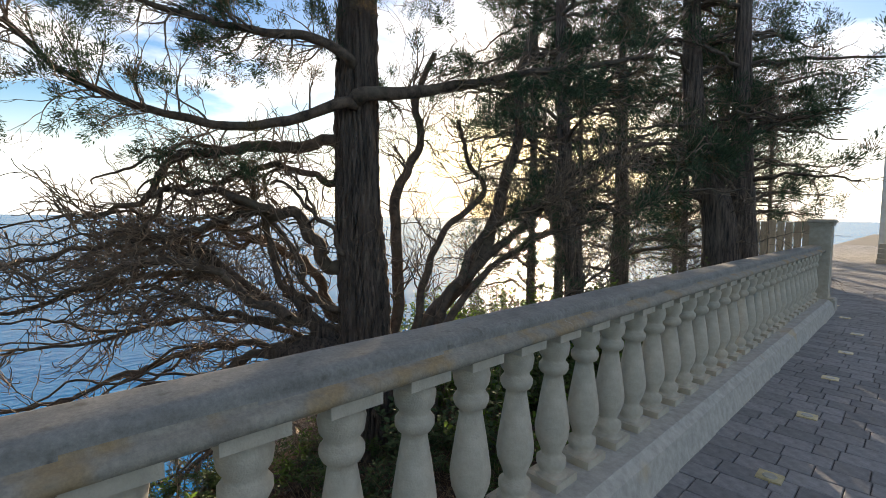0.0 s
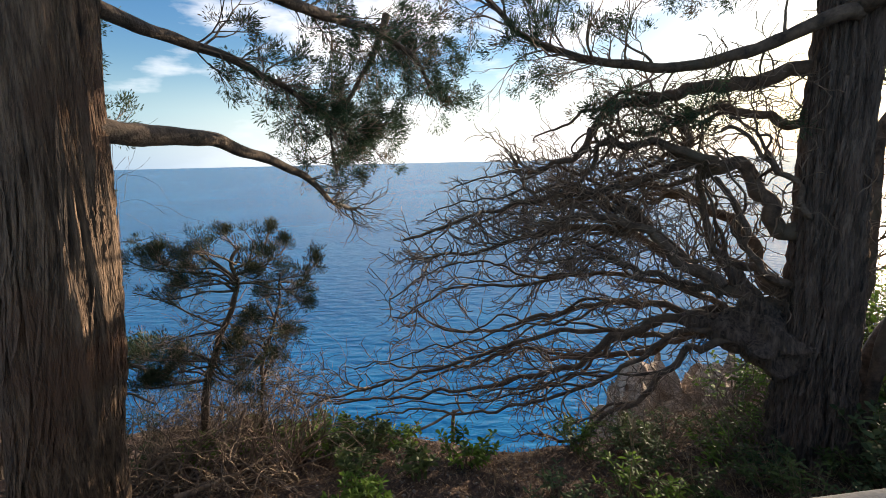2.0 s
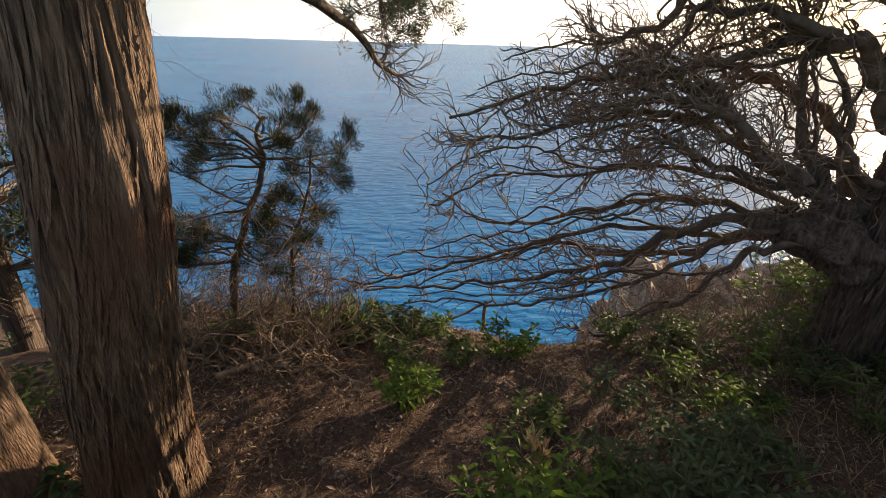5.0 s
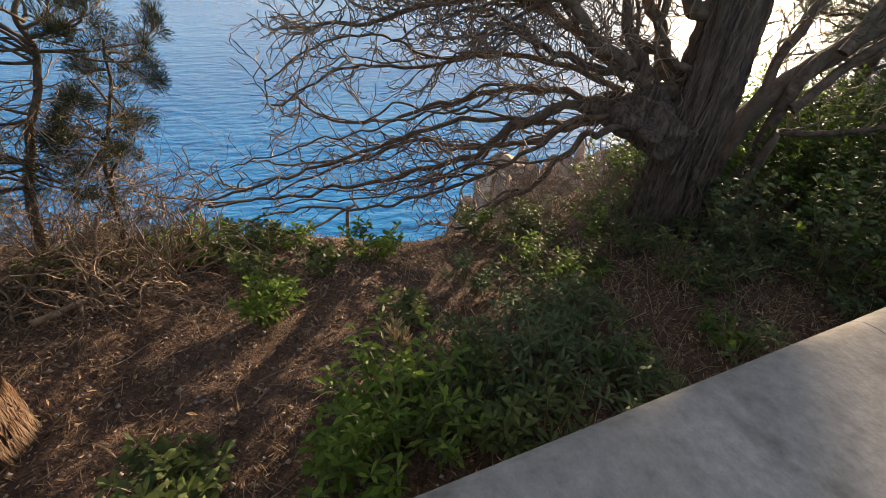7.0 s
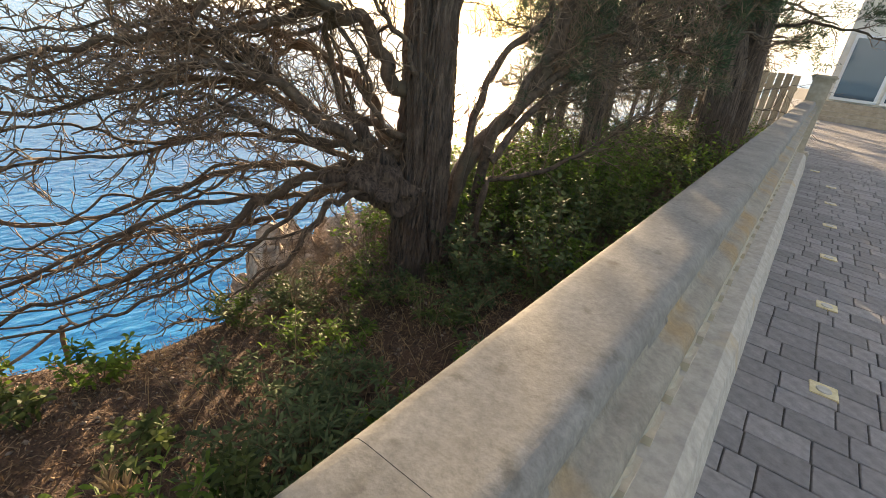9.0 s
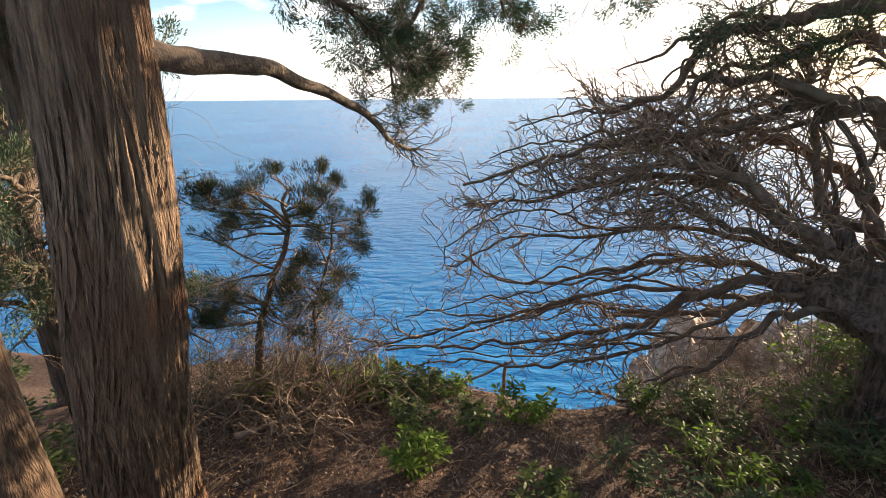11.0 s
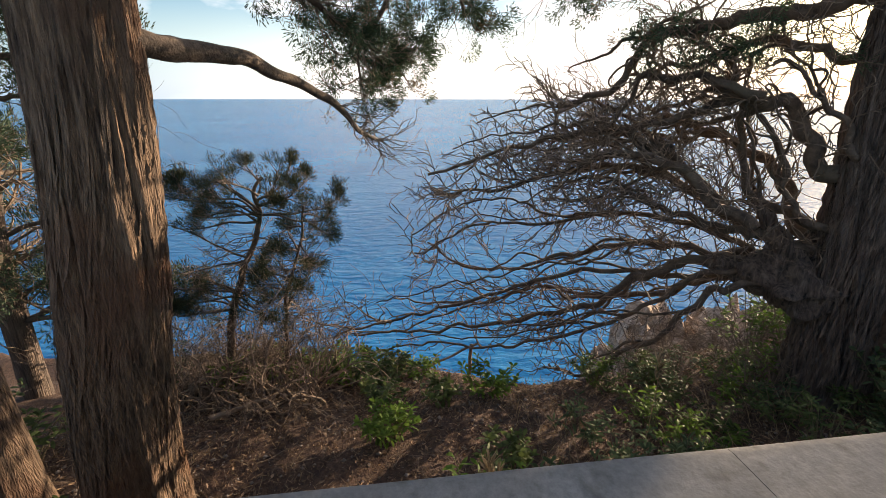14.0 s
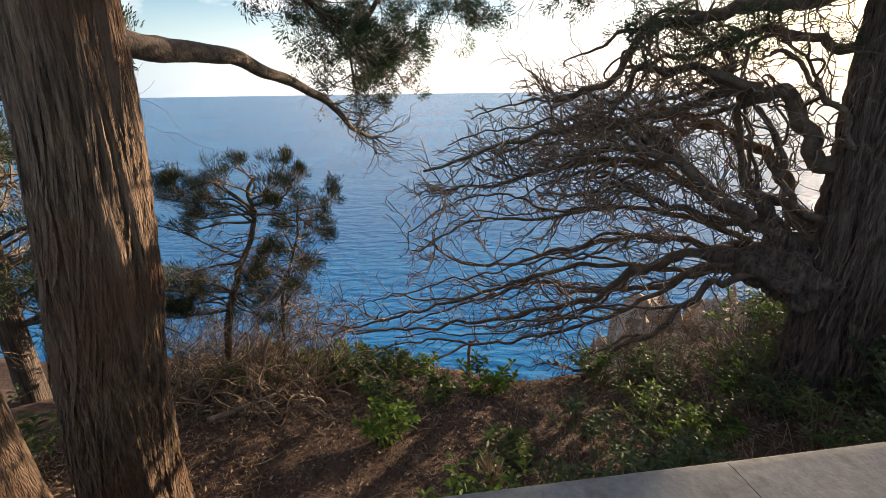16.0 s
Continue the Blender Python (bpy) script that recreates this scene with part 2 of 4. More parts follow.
l.new(wa.outputs["Fac"], sm.inputs[0])
l.new(wb.outputs["Fac"], sm.inputs[1])
bp = n.new("ShaderNodeBump")
bp.inputs["Strength"].default_value, bp.inputs["Distance"].default_value = 0.55, 0.8
l.new(sm.outputs[0], bp.inputs["Height"])
l.new(bp.outputs["Normal"], b.inputs["Normal"])


# ---- mesh tools ----
rng = random.Random(7)


class Buf:
    """Vertices and faces of one mesh."""

    def __init__(self):
        self.v, self.f = [], []

    def tube(self, pts, radii, sides=5, cap=True):
        k0 = len(self.v)
        side = None
        n = len(pts)
        for i, p in enumerate(pts):
            t = (pts[min(i + 1, n - 1)] - pts[max(i - 1, 0)])
            if t.length < 1e-6:
                t = Vector((0, 0, 1))
            t.normalize()
            if side is None:
                side = t.orthogonal().normalized()
            else:
                side = side - t * side.dot(t)
                side = side.normalized() if side.length > 1e-5 else t.orthogonal().normalized()
            up = t.cross(side)
            for j in range(sides):
                a = 2 * math.pi * j / sides
                self.v.append(p + (side * math.cos(a) + up * math.sin(a)) * radii[i])
        for i in range(n - 1):
            for j in range(sides):
                a, b2 = k0 + i * sides + j, k0 + i * sides + (j + 1) % sides
                self.f.append((a, b2, b2 + sides, a + sides))
        if cap:
            self.f.append(tuple(k0 + (n - 1) * sides + j for j in range(sides)))

    def blade(self, p, d, w, length, fold=0.25):
        """A pointed leaf from p along d, folded along its rib."""
        d = d.normalized()
        s = d.cross(Vector((rng.uniform(-1, 1), rng.uniform(-1, 1), rng.uniform(-0.3, 1)))).normalized()
        nrm = s.cross(d)
        k = len(self.v)
        mid = p + d * length * 0.55
        self.v += [p, mid + s * w / 2 + nrm * w * fold, p + d * length, mid - s * w / 2 + nrm * w * fold]
        self.f += [(k, k + 1, k + 2), (k, k + 2, k + 3)]

    def leaf(self, p, d, w, length, droop=0.35):
        """A lance-shaped leaf that arches over towards its tip."""
        d = d.normalized()
        s = d.cross(Vector((rng.uniform(-0.9, 0.9), rng.uniform(-0.9, 0.9), 1))).normalized()
        k = len(self.v)
        m1 = p + d * length * 0.35
        m2 = p + d * length * 0.7 - Vector((0, 0, droop * length * 0.22))
        tip = p + d * length * 0.98 - Vector((0, 0, droop * length * 0.6))
        self.v += [p, m1 + s * w * 0.42, m1 - s * w * 0.42, m2 + s * w * 0.5, m2 - s * w * 0.5, tip]
        self.f += [(k, k + 1, k + 2), (k + 1, k + 3, k + 4, k + 2), (k + 3, k + 5, k + 4)]

    def box(self, a, b2):
        k = len(self.v)
        for z in (a[2], b2[2]):
            self.v += [Vector((a[0], a[1], z)), Vector((b2[0], a[1], z)), Vector((b2[0], b2[1], z)), Vector((a[0], b2[1], z))]
        self.f += [(k + 3, k + 2, k + 1, k), (k + 4, k + 5, k + 6, k + 7)]
        for i in range(4):
            j = (i + 1) % 4
            self.f.append((k + i, k + j, k + 4 + j, k + 4 + i))

    def mesh(self, name, mat, smooth=False):
        m = bpy.data.meshes.new(name)
        m.from_pydata([tuple(q) for q in self.v], [], self.f)
        m.materials.append(mat)
        if smooth:
            m.polygons.foreach_set("use_smooth", [True] * len(m.polygons))
        m.update()
        return m


def part(name, buf, mat, parent, label="", smooth=False, kind=""):
    ob = new(name, buf.mesh(name, mat, smooth) if isinstance(buf, Buf) else buf)
    ob.parent = parent
    return tagged(ob, label=label, kind=kind)


def thing(name, at, label, category, group=""):
    e = new(name)
    e.empty_display_size = 0.1
    e.location = at
    return tagged(e, label, category, group)


def bevelled(name, a, b2, mat, width=0.01, segments=2):
    bm = bmesh.new()
    bmesh.ops.create_cube(bm, size=1)
    for q in bm.verts:
        q.co = Vector([(a[i] + b2[i]) / 2 + q.co[i] * (b2[i] - a[i]) for i in range(3)])
    bmesh.ops.bevel(bm, geom=bm.edges[:], offset=width, segments=segments, affect="EDGES")
    m = bpy.data.meshes.new(name)
    bm.to_mesh(m)
    bm.free()
    m.materials.append(mat)
    return m


def curve(ctrl, per=6, wob=0.0):
    """A smooth run of points through the control points."""
    c = [Vector(q) for q in ctrl]
    out = []
    for i in range(len(c) - 1):
        p0, p1, p2, p3 = c[max(i - 1, 0)], c[i], c[i + 1], c[min(i + 2, len(c) - 1)]
        for k in range(per):
            t = k / per
            q = 0.5 * (2 * p1 + (p2 - p0) * t + (2 * p0 - 5 * p1 + 4 * p2 - p3) * t * t + (3 * p1 - p0 - 3 * p2 + p3) * t ** 3)
            if wob:
                q = q + noise.noise_vector(q * 5.0) * wob
                if wob >= 0.05:
                    q = q + noise.noise_vector(q * 11.0) * wob * 0.45
            out.append(q)
    out.append(c[-1])
    return out


def rand_dir(up=0.0):
    q = Vector((rng.gauss(0, 1), rng.gauss(0, 1), rng.gauss(0, 1) + up))
    return q.normalized()


# gaps in the tangle through which the low sun strikes the large trunk
OPENINGS = (Vector((-1.47, -1.43, 0.95)), Vector((-1.48, -1.42, 1.12)), Vector((-1.49, -1.41, 1.27)))


def in_opening(p):
    return any(((p - q) - SUN_DIR * (p - q).dot(SUN_DIR)).length < 0.15 for q in OPENINGS)


def grow(buf, p, d, length, r, level, pull, wiggle=0.35, kids=4, tips=None, sides=4, least=0.0013):
    """A crooked twig with side twigs; pull bends it."""
    steps = max(3, int(length / 0.06))
    step = length / steps
    pts, d = [p.copy()], d.normalized()
    for i in range(steps):
        d = (d + rand_dir() * wiggle + pull * 0.10).normalized()
        p = p + d * step
        if least > 0.002 and in_opening(p):
            break
        pts.append(p.copy())
        if level > 0 and i > 0 and rng.random() < kids / steps:
            q = (d + rand_dir() * 0.85 + pull * 0.2).normalized()
            grow(buf, p, q, length * rng.uniform(0.35, 0.65), r * (1 - i / steps) * 0.7 + least, level - 1, pull, wiggle, kids * 0.8, tips, 3, least)
    n = len(pts)
    if n < 2:
        return
    buf.tube(pts, [max(least, r * (1 - 0.8 * i / (n - 1))) for i in range(n)], sides, cap=False)
    if tips is not None:
        tips.append((pts[-1], d))
        if n > 4:
            tips.append((pts[n // 2], d))


def spray(buf, p, d, n=26, size=0.10, w=0.010, length=0.045):
    """A feathery clump of scale-leaf shoots round p, along d."""
    for _ in range(n):
        o = rand_dir() * size * rng.random() ** 0.6
        q = (d * 0.8 + o / size * 0.9 + Vector((0, 0, 0.25)) + rand_dir() * 0.3)
        buf.blade(p + o, q, w * rng.uniform(0.7, 1.4), length * rng.uniform(0.6, 1.5))


def trunk_mesh(ctrl, radii, sides=40, ridges=0.05, flare=0.0, seed=0.0, per=10, twist=0.6):
    """A trunk with stringy vertical ridges and a flared foot."""
    pts = curve(ctrl, per)
    b2 = Buf()
    n = len(pts)
    for i, p in enumerate(pts):
        u = i / (n - 1)
        r = np.interp(u, np.linspace(0, 1, len(radii)), radii)
        h = p.z - pts[0].z
        for j in range(sides):
            a = 2 * math.pi * j / sides + twist * h * 0.25
            c, s = math.cos(2 * math.pi * j / sides), math.sin(2 * math.pi * j / sides)
            lobes = noise.noise(Vector((c * 1.6 + seed, s * 1.6, h * 0.45))) * 0.9
            string = noise.noise(Vector((math.cos(a) * 9 + seed, math.sin(a) * 9, h * 0.9)))
            fine = noise.noise(Vector((math.cos(a) * 24 + seed, math.sin(a) * 24, h * 2.2)))
            plates = 0.45 - 1.6 * abs(noise.noise(Vector((math.cos(a) * 6 + seed, math.sin(a) * 6, h * 0.6 + 7))))
            rr = r * (1 + lobes * ridges * 1.3 + (string * 0.9 + fine * 0.9 + plates) * ridges)
            rr += flare * math.exp(-h / 0.22) * (0.75 + 0.5 * noise.noise(Vector((c * 2.4 + seed, s * 2.4, 3.1))))
            b2.v.append(p + Vector((c * rr, s * rr, 0)))
    for i in range(n - 1):
        for j in range(sides):
            a, q = i * sides + j, i * sides + (j + 1) % sides
            b2.f.append((a, q, q + sides, a + sides))
    b2.f.append(tuple((n - 1) * sides + j for j in range(sides)))
    return b2


def strips(b2, ctrl, radii, count, seed, lo=0.0, hi=1.0, w=0.018, out=0.012, longest=0.5):
    """Loose strips of bark lying on a trunk, their ends lifting off."""
    q = random.Random(seed)
    pts = curve(ctrl, 10)
    n = len(pts)
    for _ in range(count):
        a, u = q.uniform(0, 2 * math.pi), q.uniform(lo, hi)
        ln = q.uniform(0.3 * longest, longest)
        k = len(b2.v)
        seg = 6
        ww = w * q.uniform(0.5, 1.5)
        for i in range(seg + 1):
            f = i / seg
            uu = min(0.999, max(0.0, u + (f - 0.5) * ln / max(0.5, (pts[-1] - pts[0]).length)))
            x = uu * (n - 1)
            i0 = int(x)
            p = pts[i0].lerp(pts[min(i0 + 1, n - 1)], x - i0)
            r = float(np.interp(uu, np.linspace(0, 1, len(radii)), radii)) * 1.04 + out * (0.3 + q.random() * 0.4) + (0.015 * (2 * f - 1) ** 4)
            aa = a + 0.15 * f
            half = ww / max(r, 0.05) / 2 * (1.0 - abs(2 * f - 1) ** 3 * 0.7)
            for sgn in (-1, 1):
                b2.v.append(p + Vector((math.cos(aa + sgn * half) * r, math.sin(aa + sgn * half) * r, 0)))
        for i in range(seg):
            b2.f.append((k + 2 * i, k + 2 * i + 1, k + 2 * i + 3, k + 2 * i + 2))


def limb(name, tree, ctrl, r0, r1, mat=LIMB, per=8, wob=0.02, sides=9, label=""):
    pts = curve(ctrl, per, wob)
    n = len(pts)
    b2 = Buf()
    b2.tube(pts, [(r0 + (r1 - r0) * (i / (n - 1)) ** 0.8) * (1 + 0.14 * noise.noise(pts[i] * 9)) for i in range(n)], sides)
    part(name, b2, mat, tree, label, smooth=True)
    return pts


# ---- setting ----
EDGE_Y = (-14, -6, -2, -1, 0.0, 0.8, 1.5, 2.8, 4.5, 9, 30)
EDGE_X = (-6.0, -5.6, -5.0, -4.6, -4.0, -3.35, -3.35, -3.7, -4.2, -5.5, -7.0)


def ground_z(x, y):
    edge = float(np.interp(y, EDGE_Y, EDGE_X)) + 0.25 * noise.noise(Vector((0.3, y * 1.3, 0.7)))
    base = float(np.interp(max(x, edge), (-4.7, -4.2, -2.5, -1.5, 0), (-1.65, -1.45, -0.95, -0.78, -0.66)))
    z = base + 0.05 * noise.noise(Vector((x * 1.2, y * 1.2, 0))) + 0.02 * noise.noise(Vector((x * 5, y * 5, 2)))
    if x < edge:
        d = edge - x
        z -= 2.6 * d + 0.8 * noise.noise(Vector((x * 0.7, y * 0.7, 5))) * min(1, d)
    return z


SEA_Z = -22.0
sea = Buf()
ring = 96
for rad in (60.0, 400.0, 4900.0):
    for j in range(ring):
        sea.v.append(Vector((math.cos(2 * math.pi * j / ring) * rad, math.sin(2 * math.pi * j / ring) * rad, SEA_Z)))
sea.f.append(tuple(range(ring)))
for k in (0, 1):
    for j in range(ring):
        a, q = k * ring + j, k * ring + (j + 1) % ring
        sea.f.append((a, a + ring, q + ring, q))
water = new("water", sea.mesh("water", SEA))
tagged(water, "deep blue rippled sea reaching to the horizon", "sea", kind="structure")

land = Buf()
xs = [-18 + 0.8 * i for i in range(13)] + [-7.6 + 0.1 * i for i in range(77)] + [0.07]
ys = [-14 + 0.5 * i for i in range(16)] + [-6 + 0.1 * i for i in range(151)] + [9.2 + 0.8 * i for i in range(30)]
for y in ys:
    for x in xs:
        land.v.append(Vector((x, y, ground_z(x, y))))
nx = len(xs)
for i in range(len(ys) - 1):
    for j in range(nx - 1):
        land.f.append((i * nx + j, i * nx + j + 1, (i + 1) * nx + j + 1, (i + 1) * nx + j))
ground = new("ground", land.mesh("ground", SOIL, True))
tagged(ground, "brown clifftop soil covered with dead needles and leaves", "ground", kind="structure")

bed = Buf()
bed.box((0.0, -14, -3.0), (40, 60, -0.012))
bed.box((-2.2, 10.0, -3.0), (0.0, 60, -0.012))
road = new("pavement", bed.mesh("pavement", JOINT))
tagged(road, "promenade paved with grey rectangular blocks in sandy joints", "pavement", kind="structure")

# ---- balustrade ----
WALL_END = 9.6
RAIL_TOP = 1.0
wall = thing("balustrade", (0.16, 0, 0), "pale cast concrete balustrade with turned balusters and weathered handrail", "balustrade")


def placed(ob):
    """Keeps a child's own coordinates in the world."""
    ob.matrix_parent_inverse = Matrix.Translation(ob.parent.location).inverted()
    return ob


PROFILE = ((-0.016, 0.914), (-0.019, 0.95), (-0.018, 0.974), (-0.013, 0.989), (-0.002, 0.998), (0.012, 1.0), (0.04, 1.0), (0.16, 1.0), (0.188, 0.997), (0.206, 0.989), (0.216, 0.977),
           (0.219, 0.962), (0.219, 0.948), (0.225, 0.937), (0.238, 0.931), (0.258, 0.929), (0.274, 0.923), (0.285, 0.911), (0.288, 0.897), (0.283, 0.885), (0.270, 0.878),
           (0.256, 0.876), (0.252, 0.866), (0.04, 0.866), (0.03, 0.914))
PROFILE = tuple((-0.012 + (x + 0.012) * 0.773, 1.0 - (1.0 - z) * 0.80) for x, z in PROFILE)


def sweep(profile, y0, y1, step=0.12, wear=0.002):
    b2 = Buf()
    n = max(2, int((y1 - y0) / step) + 1)
    k = len(profile)
    for i in range(n):
        y = y0 + (y1 - y0) * i / (n - 1)
        for x, z in profile:
            o = noise.noise_vector(Vector((x * 6, y * 2.5, z * 6))) * wear * min(1.0, 4 * (y - y0), 4 * (y1 - y))
            b2.v.append(Vector((x + o.x, y, z + o.z)))
    for i in range(n - 1):
        for j in range(k):
            b2.f.append((i * k + j, (i + 1) * k + j, (i + 1) * k + (j + 1) % k, i * k + (j + 1) % k))
    b2.f.append(tuple(range(k)))
    b2.f.append(tuple((n - 1) * k + j for j in reversed(range(k))))
    return b2


cuts = [-9.0, -6.9, -4.6, -2.3, 0.0, 2.35, 4.7, 7.05, WALL_END]
for i in range(len(cuts) - 1):
    ob = part("handrail", sweep(PROFILE, cuts[i] + 0.0005, cuts[i + 1] - 0.0005), RAIL, wall,
              "weathered handrail length with stained flat top", smooth=True)
    placed(ob)
    ob.data.materials.append(RAIL_SIDE)
    for poly in ob.data.polygons:
        if poly.center.x > 0.169:
            poly.material_index = 1
    ob.data.set_sharp_from_angle(angle=radians(60))
MORTAR = tuple((x + (-0.0012 if x > 0.1 else 0.0012), z + (-0.0012 if z > 0.95 else 0.0012)) for x, z in PROFILE)
for c in cuts[1:-1]:
    placed(part("mortar_joint", sweep(MORTAR, c - 0.002, c + 0.003, 0.005, 0.0), JOINT_PALE, wall, "thin mortar joint"))
PLINTH = ((-0.02, -0.75), (-0.02, 0.16), (-0.005, 0.19), (0.29, 0.19), (0.31, 0.17), (0.335, 0.15), (0.37, 0.02), (0.385, -0.02), (0.385, -0.75))
placed(part("plinth", sweep(PLINTH, -9, WALL_END, 0.15, 0.004), CAST_OLD, wall, "low plastered plinth with worn yellowish patches"))

# one turned baluster, square blocks at both ends
turned = Buf()
outline = ((0.075, 0.0), (0.075, 0.045), (0.055, 0.05), (0.068, 0.075), (0.068, 0.10), (0.045, 0.115), (0.05, 0.135), (0.074, 0.19), (0.079, 0.23),
           (0.074, 0.27), (0.059, 0.36), (0.045, 0.435), (0.042, 0.455), (0.058, 0.463), (0.067, 0.48), (0.067, 0.497), (0.054, 0.512), (0.052, 0.522), (0.066, 0.54),
           (0.072, 0.575), (0.064, 0.60), (0.06, 0.615))
SIDES = 18
for rad, z in outline:
    for j in range(SIDES):
        a = 2 * math.pi * j / SIDES
        turned.v.append(Vector((rad * math.cos(a), rad * math.sin(a), z)))
for i in range(len(outline) - 1):
    for j in range(SIDES):
        a, q = i * SIDES + j, i * SIDES + (j + 1) % SIDES
        turned.f.append((a, q, q + SIDES, a + SIDES))
turned.box((-0.085, -0.085, -0.004), (0.085, 0.085, 0.035))
turned.box((-0.085, -0.085, 0.61), (0.085, 0.085, 0.657))
turned_mesh = turned.mesh("baluster", CAST)
for poly in turned_mesh.polygons:
    poly.use_smooth = len(poly.vertices) == 4 and abs(poly.normal.z) < 0.9 and poly.index < (len(outline) - 1) * SIDES
y = -8.718
while y < WALL_END - 0.1:
    ob = new("baluster", turned_mesh)
    ob.parent = wall
    ob.matrix_parent_inverse = Matrix.Translation(wall.location).inverted()
    ob.location = (0.112, y, 0.19)
    ob.scale = (1, 1, 1.105)
    ob.rotation_euler = (0, 0, rng.uniform(-0.03, 0.03))
    y += 0.277

pier = thing("end_pier", (0.15, 9.78, 0), "square grey pier with flat moulded cap ending the balustrade", "pier")
for nm, mesh in (("shaft", bevelled("shaft", (0.0, 9.61, -0.8), (0.27, 9.88, 1.30), CAST, 0.012)),
                 ("neck", bevelled("neck", (-0.02, 9.59, 1.30), (0.29, 9.90, 1.335), CAST, 0.01)),
                 ("cap", bevelled("cap", (-0.045, 9.565, 1.335), (0.315, 9.925, 1.40), CAST, 0.02, 3)),
                 ("base", bevelled("base", (-0.03, 9.605, -0.8), (0.36, 9.92, 0.2), CAST_OLD, 0.02, 2))):
    placed(part(nm, mesh, CAST, pier))


# ---- trees ----
def foliage(tree, tips, chance, mat=NEEDLE, n=24, size=0.11, w=0.011, length=0.05, label="feathery dark green sprays", gap=0.0, grain=2.0):
    """Leafy sprays at the twig tips, in clumps with gaps between them."""
    b2, dry = Buf(), Buf()
    for p, d in tips:
        if in_opening(p):
            continue
        if noise.noise(p * grain + Vector((4.2, 0.7, 9.1))) > gap and rng.random() < chance:
            spray(dry if rng.random() < 0.07 else b2, p, d, n, size, w, length)
    if dry.v:
        placed(part("dry_foliage", dry, NEEDLE_DRY, tree, "brown dying sprays", kind="stuff"))
    if b2.v:
        placed(part("foliage", b2, mat, tree, label, kind="stuff"))


def clothe(buf, pts, tips, count, length, r, level, pull, start=0.25, spreadout=0.9, kids=4, wiggle=0.32, bare=-1.0, least=0.0013):
    """Side branches all along a limb."""
    n = len(pts)
    for _ in range(count):
        u = start + (1 - start) * rng.random() ** 0.8
        i = min(n - 2, int(u * (n - 1)))
        if noise.noise(pts[i] * 1.5 + Vector((1.7, 5.2, 0.4))) < bare:
            continue
        t = (pts[i + 1] - pts[i]).normalized()
        d = (t * 0.9 + rand_dir() * spreadout + pull * 0.5).normalized()
        grow(buf, pts[i], d, length * rng.uniform(0.5, 1.2) * (1.15 - 0.5 * u), r * rng.uniform(0.7, 1.2), level, pull, wiggle, kids, tips, 4, least)


# old tree with a fan of bare branches
old = thing("old_cypress", (-2.45, 3.1, -1.0), "old cypress with shaggy grey trunk and bare tangled branches", "tree")
TR = ((-2.50, 3.20, -1.15), (-2.52, 3.15, -0.5), (-2.52, 3.12, 0.3), (-2.52, 3.09, 1.0), (-2.50, 3.05, 1.8), (-2.48, 3.04, 2.8), (-2.46, 3.05, 4.2), (-2.5, 3.1, 5.8))
TRR = (0.30, 0.26, 0.225, 0.20, 0.18, 0.17, 0.14, 0.08)
old_trunk = placed(part("trunk", trunk_mesh(TR, TRR, 110, 0.2, 0.1, 4.0, per=18, twist=1.4), BARK_OLD, old, "thick fluted trunk with peeling bark", smooth=True))
peel = Buf()
strips(peel, TR, TRR, 360, 3, 0.0, 0.6, 0.02, 0.02)
placed(part("bark_strip", peel, BARK_OLD, old_trunk, "loose hanging bark strips", kind="stuff"))
twigs, tips = Buf(), []
LEFT = Vector((-0.25, -0.75, 0.12))
FAN = []
FAN.append((((-2.70, 2.93, 0.30), (-2.92, 2.61, 0.40), (-3.24, 2.10, 0.86), (-3.39, 1.74, 1.11), (-3.50, 1.37, 1.17), (-3.66, 0.76, 1.03), (-3.74, -0.04, 0.78)), 0.07, 0.012, 32, 0.8))
FAN.append((((-2.81, 2.96, 0.21), (-3.19, 2.53, 0.47), (-3.49, 2.09, 0.78), (-3.72, 1.66, 0.83), (-3.90, 1.21, 0.73), (-4.04, 0.69, 0.58), (-4.14, 0.06, 0.52)), 0.06, 0.012, 36, 0.8))
FAN.append((((-2.78, 2.86, 0.08), (-3.16, 2.41, 0.08), (-3.32, 2.17, -0.08), (-3.51, 1.85, -0.29), (-3.62, 1.62, -0.57), (-3.76, 1.28, -0.66), (-3.91, 0.81, -0.83), (-4.06, -0.02, -0.95), (-4.05, -0.81, -0.96)), 0.065, 0.01, 30, 0.6))
FAN.append((((-2.62, 2.73, 0.05), (-2.95, 2.31, -0.16), (-3.07, 2.09, -0.57), (-3.23, 1.78, -0.88), (-3.35, 1.48, -1.19), (-3.46, 1.13, -1.10)), 0.045, 0.01, 26, 0.4))
FAN.append((((-2.81, 2.97, 0.16), (-3.22, 2.58, 0.09), (-3.55, 2.18, 0.11), (-3.86, 1.71, -0.02), (-4.11, 1.21, -0.24), (-4.32, 0.58, -0.39), (-4.44, 0.02, -0.08)), 0.055, 0.01, 34, 0.7))
FAN.append((((-2.88, 3.03, 0.38), (-3.06, 2.94, 0.73), (-3.32, 2.73, 1.03), (-3.60, 2.47, 1.18), (-3.83, 2.22, 1.25), (-4.10, 1.87, 1.11), (-4.39, 1.34, 1.03), (-4.64, 0.68, 0.69)), 0.07, 0.012, 30, 0.85))
FAN.append((((-2.99, 3.07, -0.01), (-3.36, 2.80, -0.19), (-3.73, 2.45, -0.51), (-4.09, 2.02, -0.71), (-4.48, 1.36, -0.70), (-4.79, 0.54, -1.02), (-4.96, -0.37, -0.96)), 0.05, 0.01, 14, 0.65))
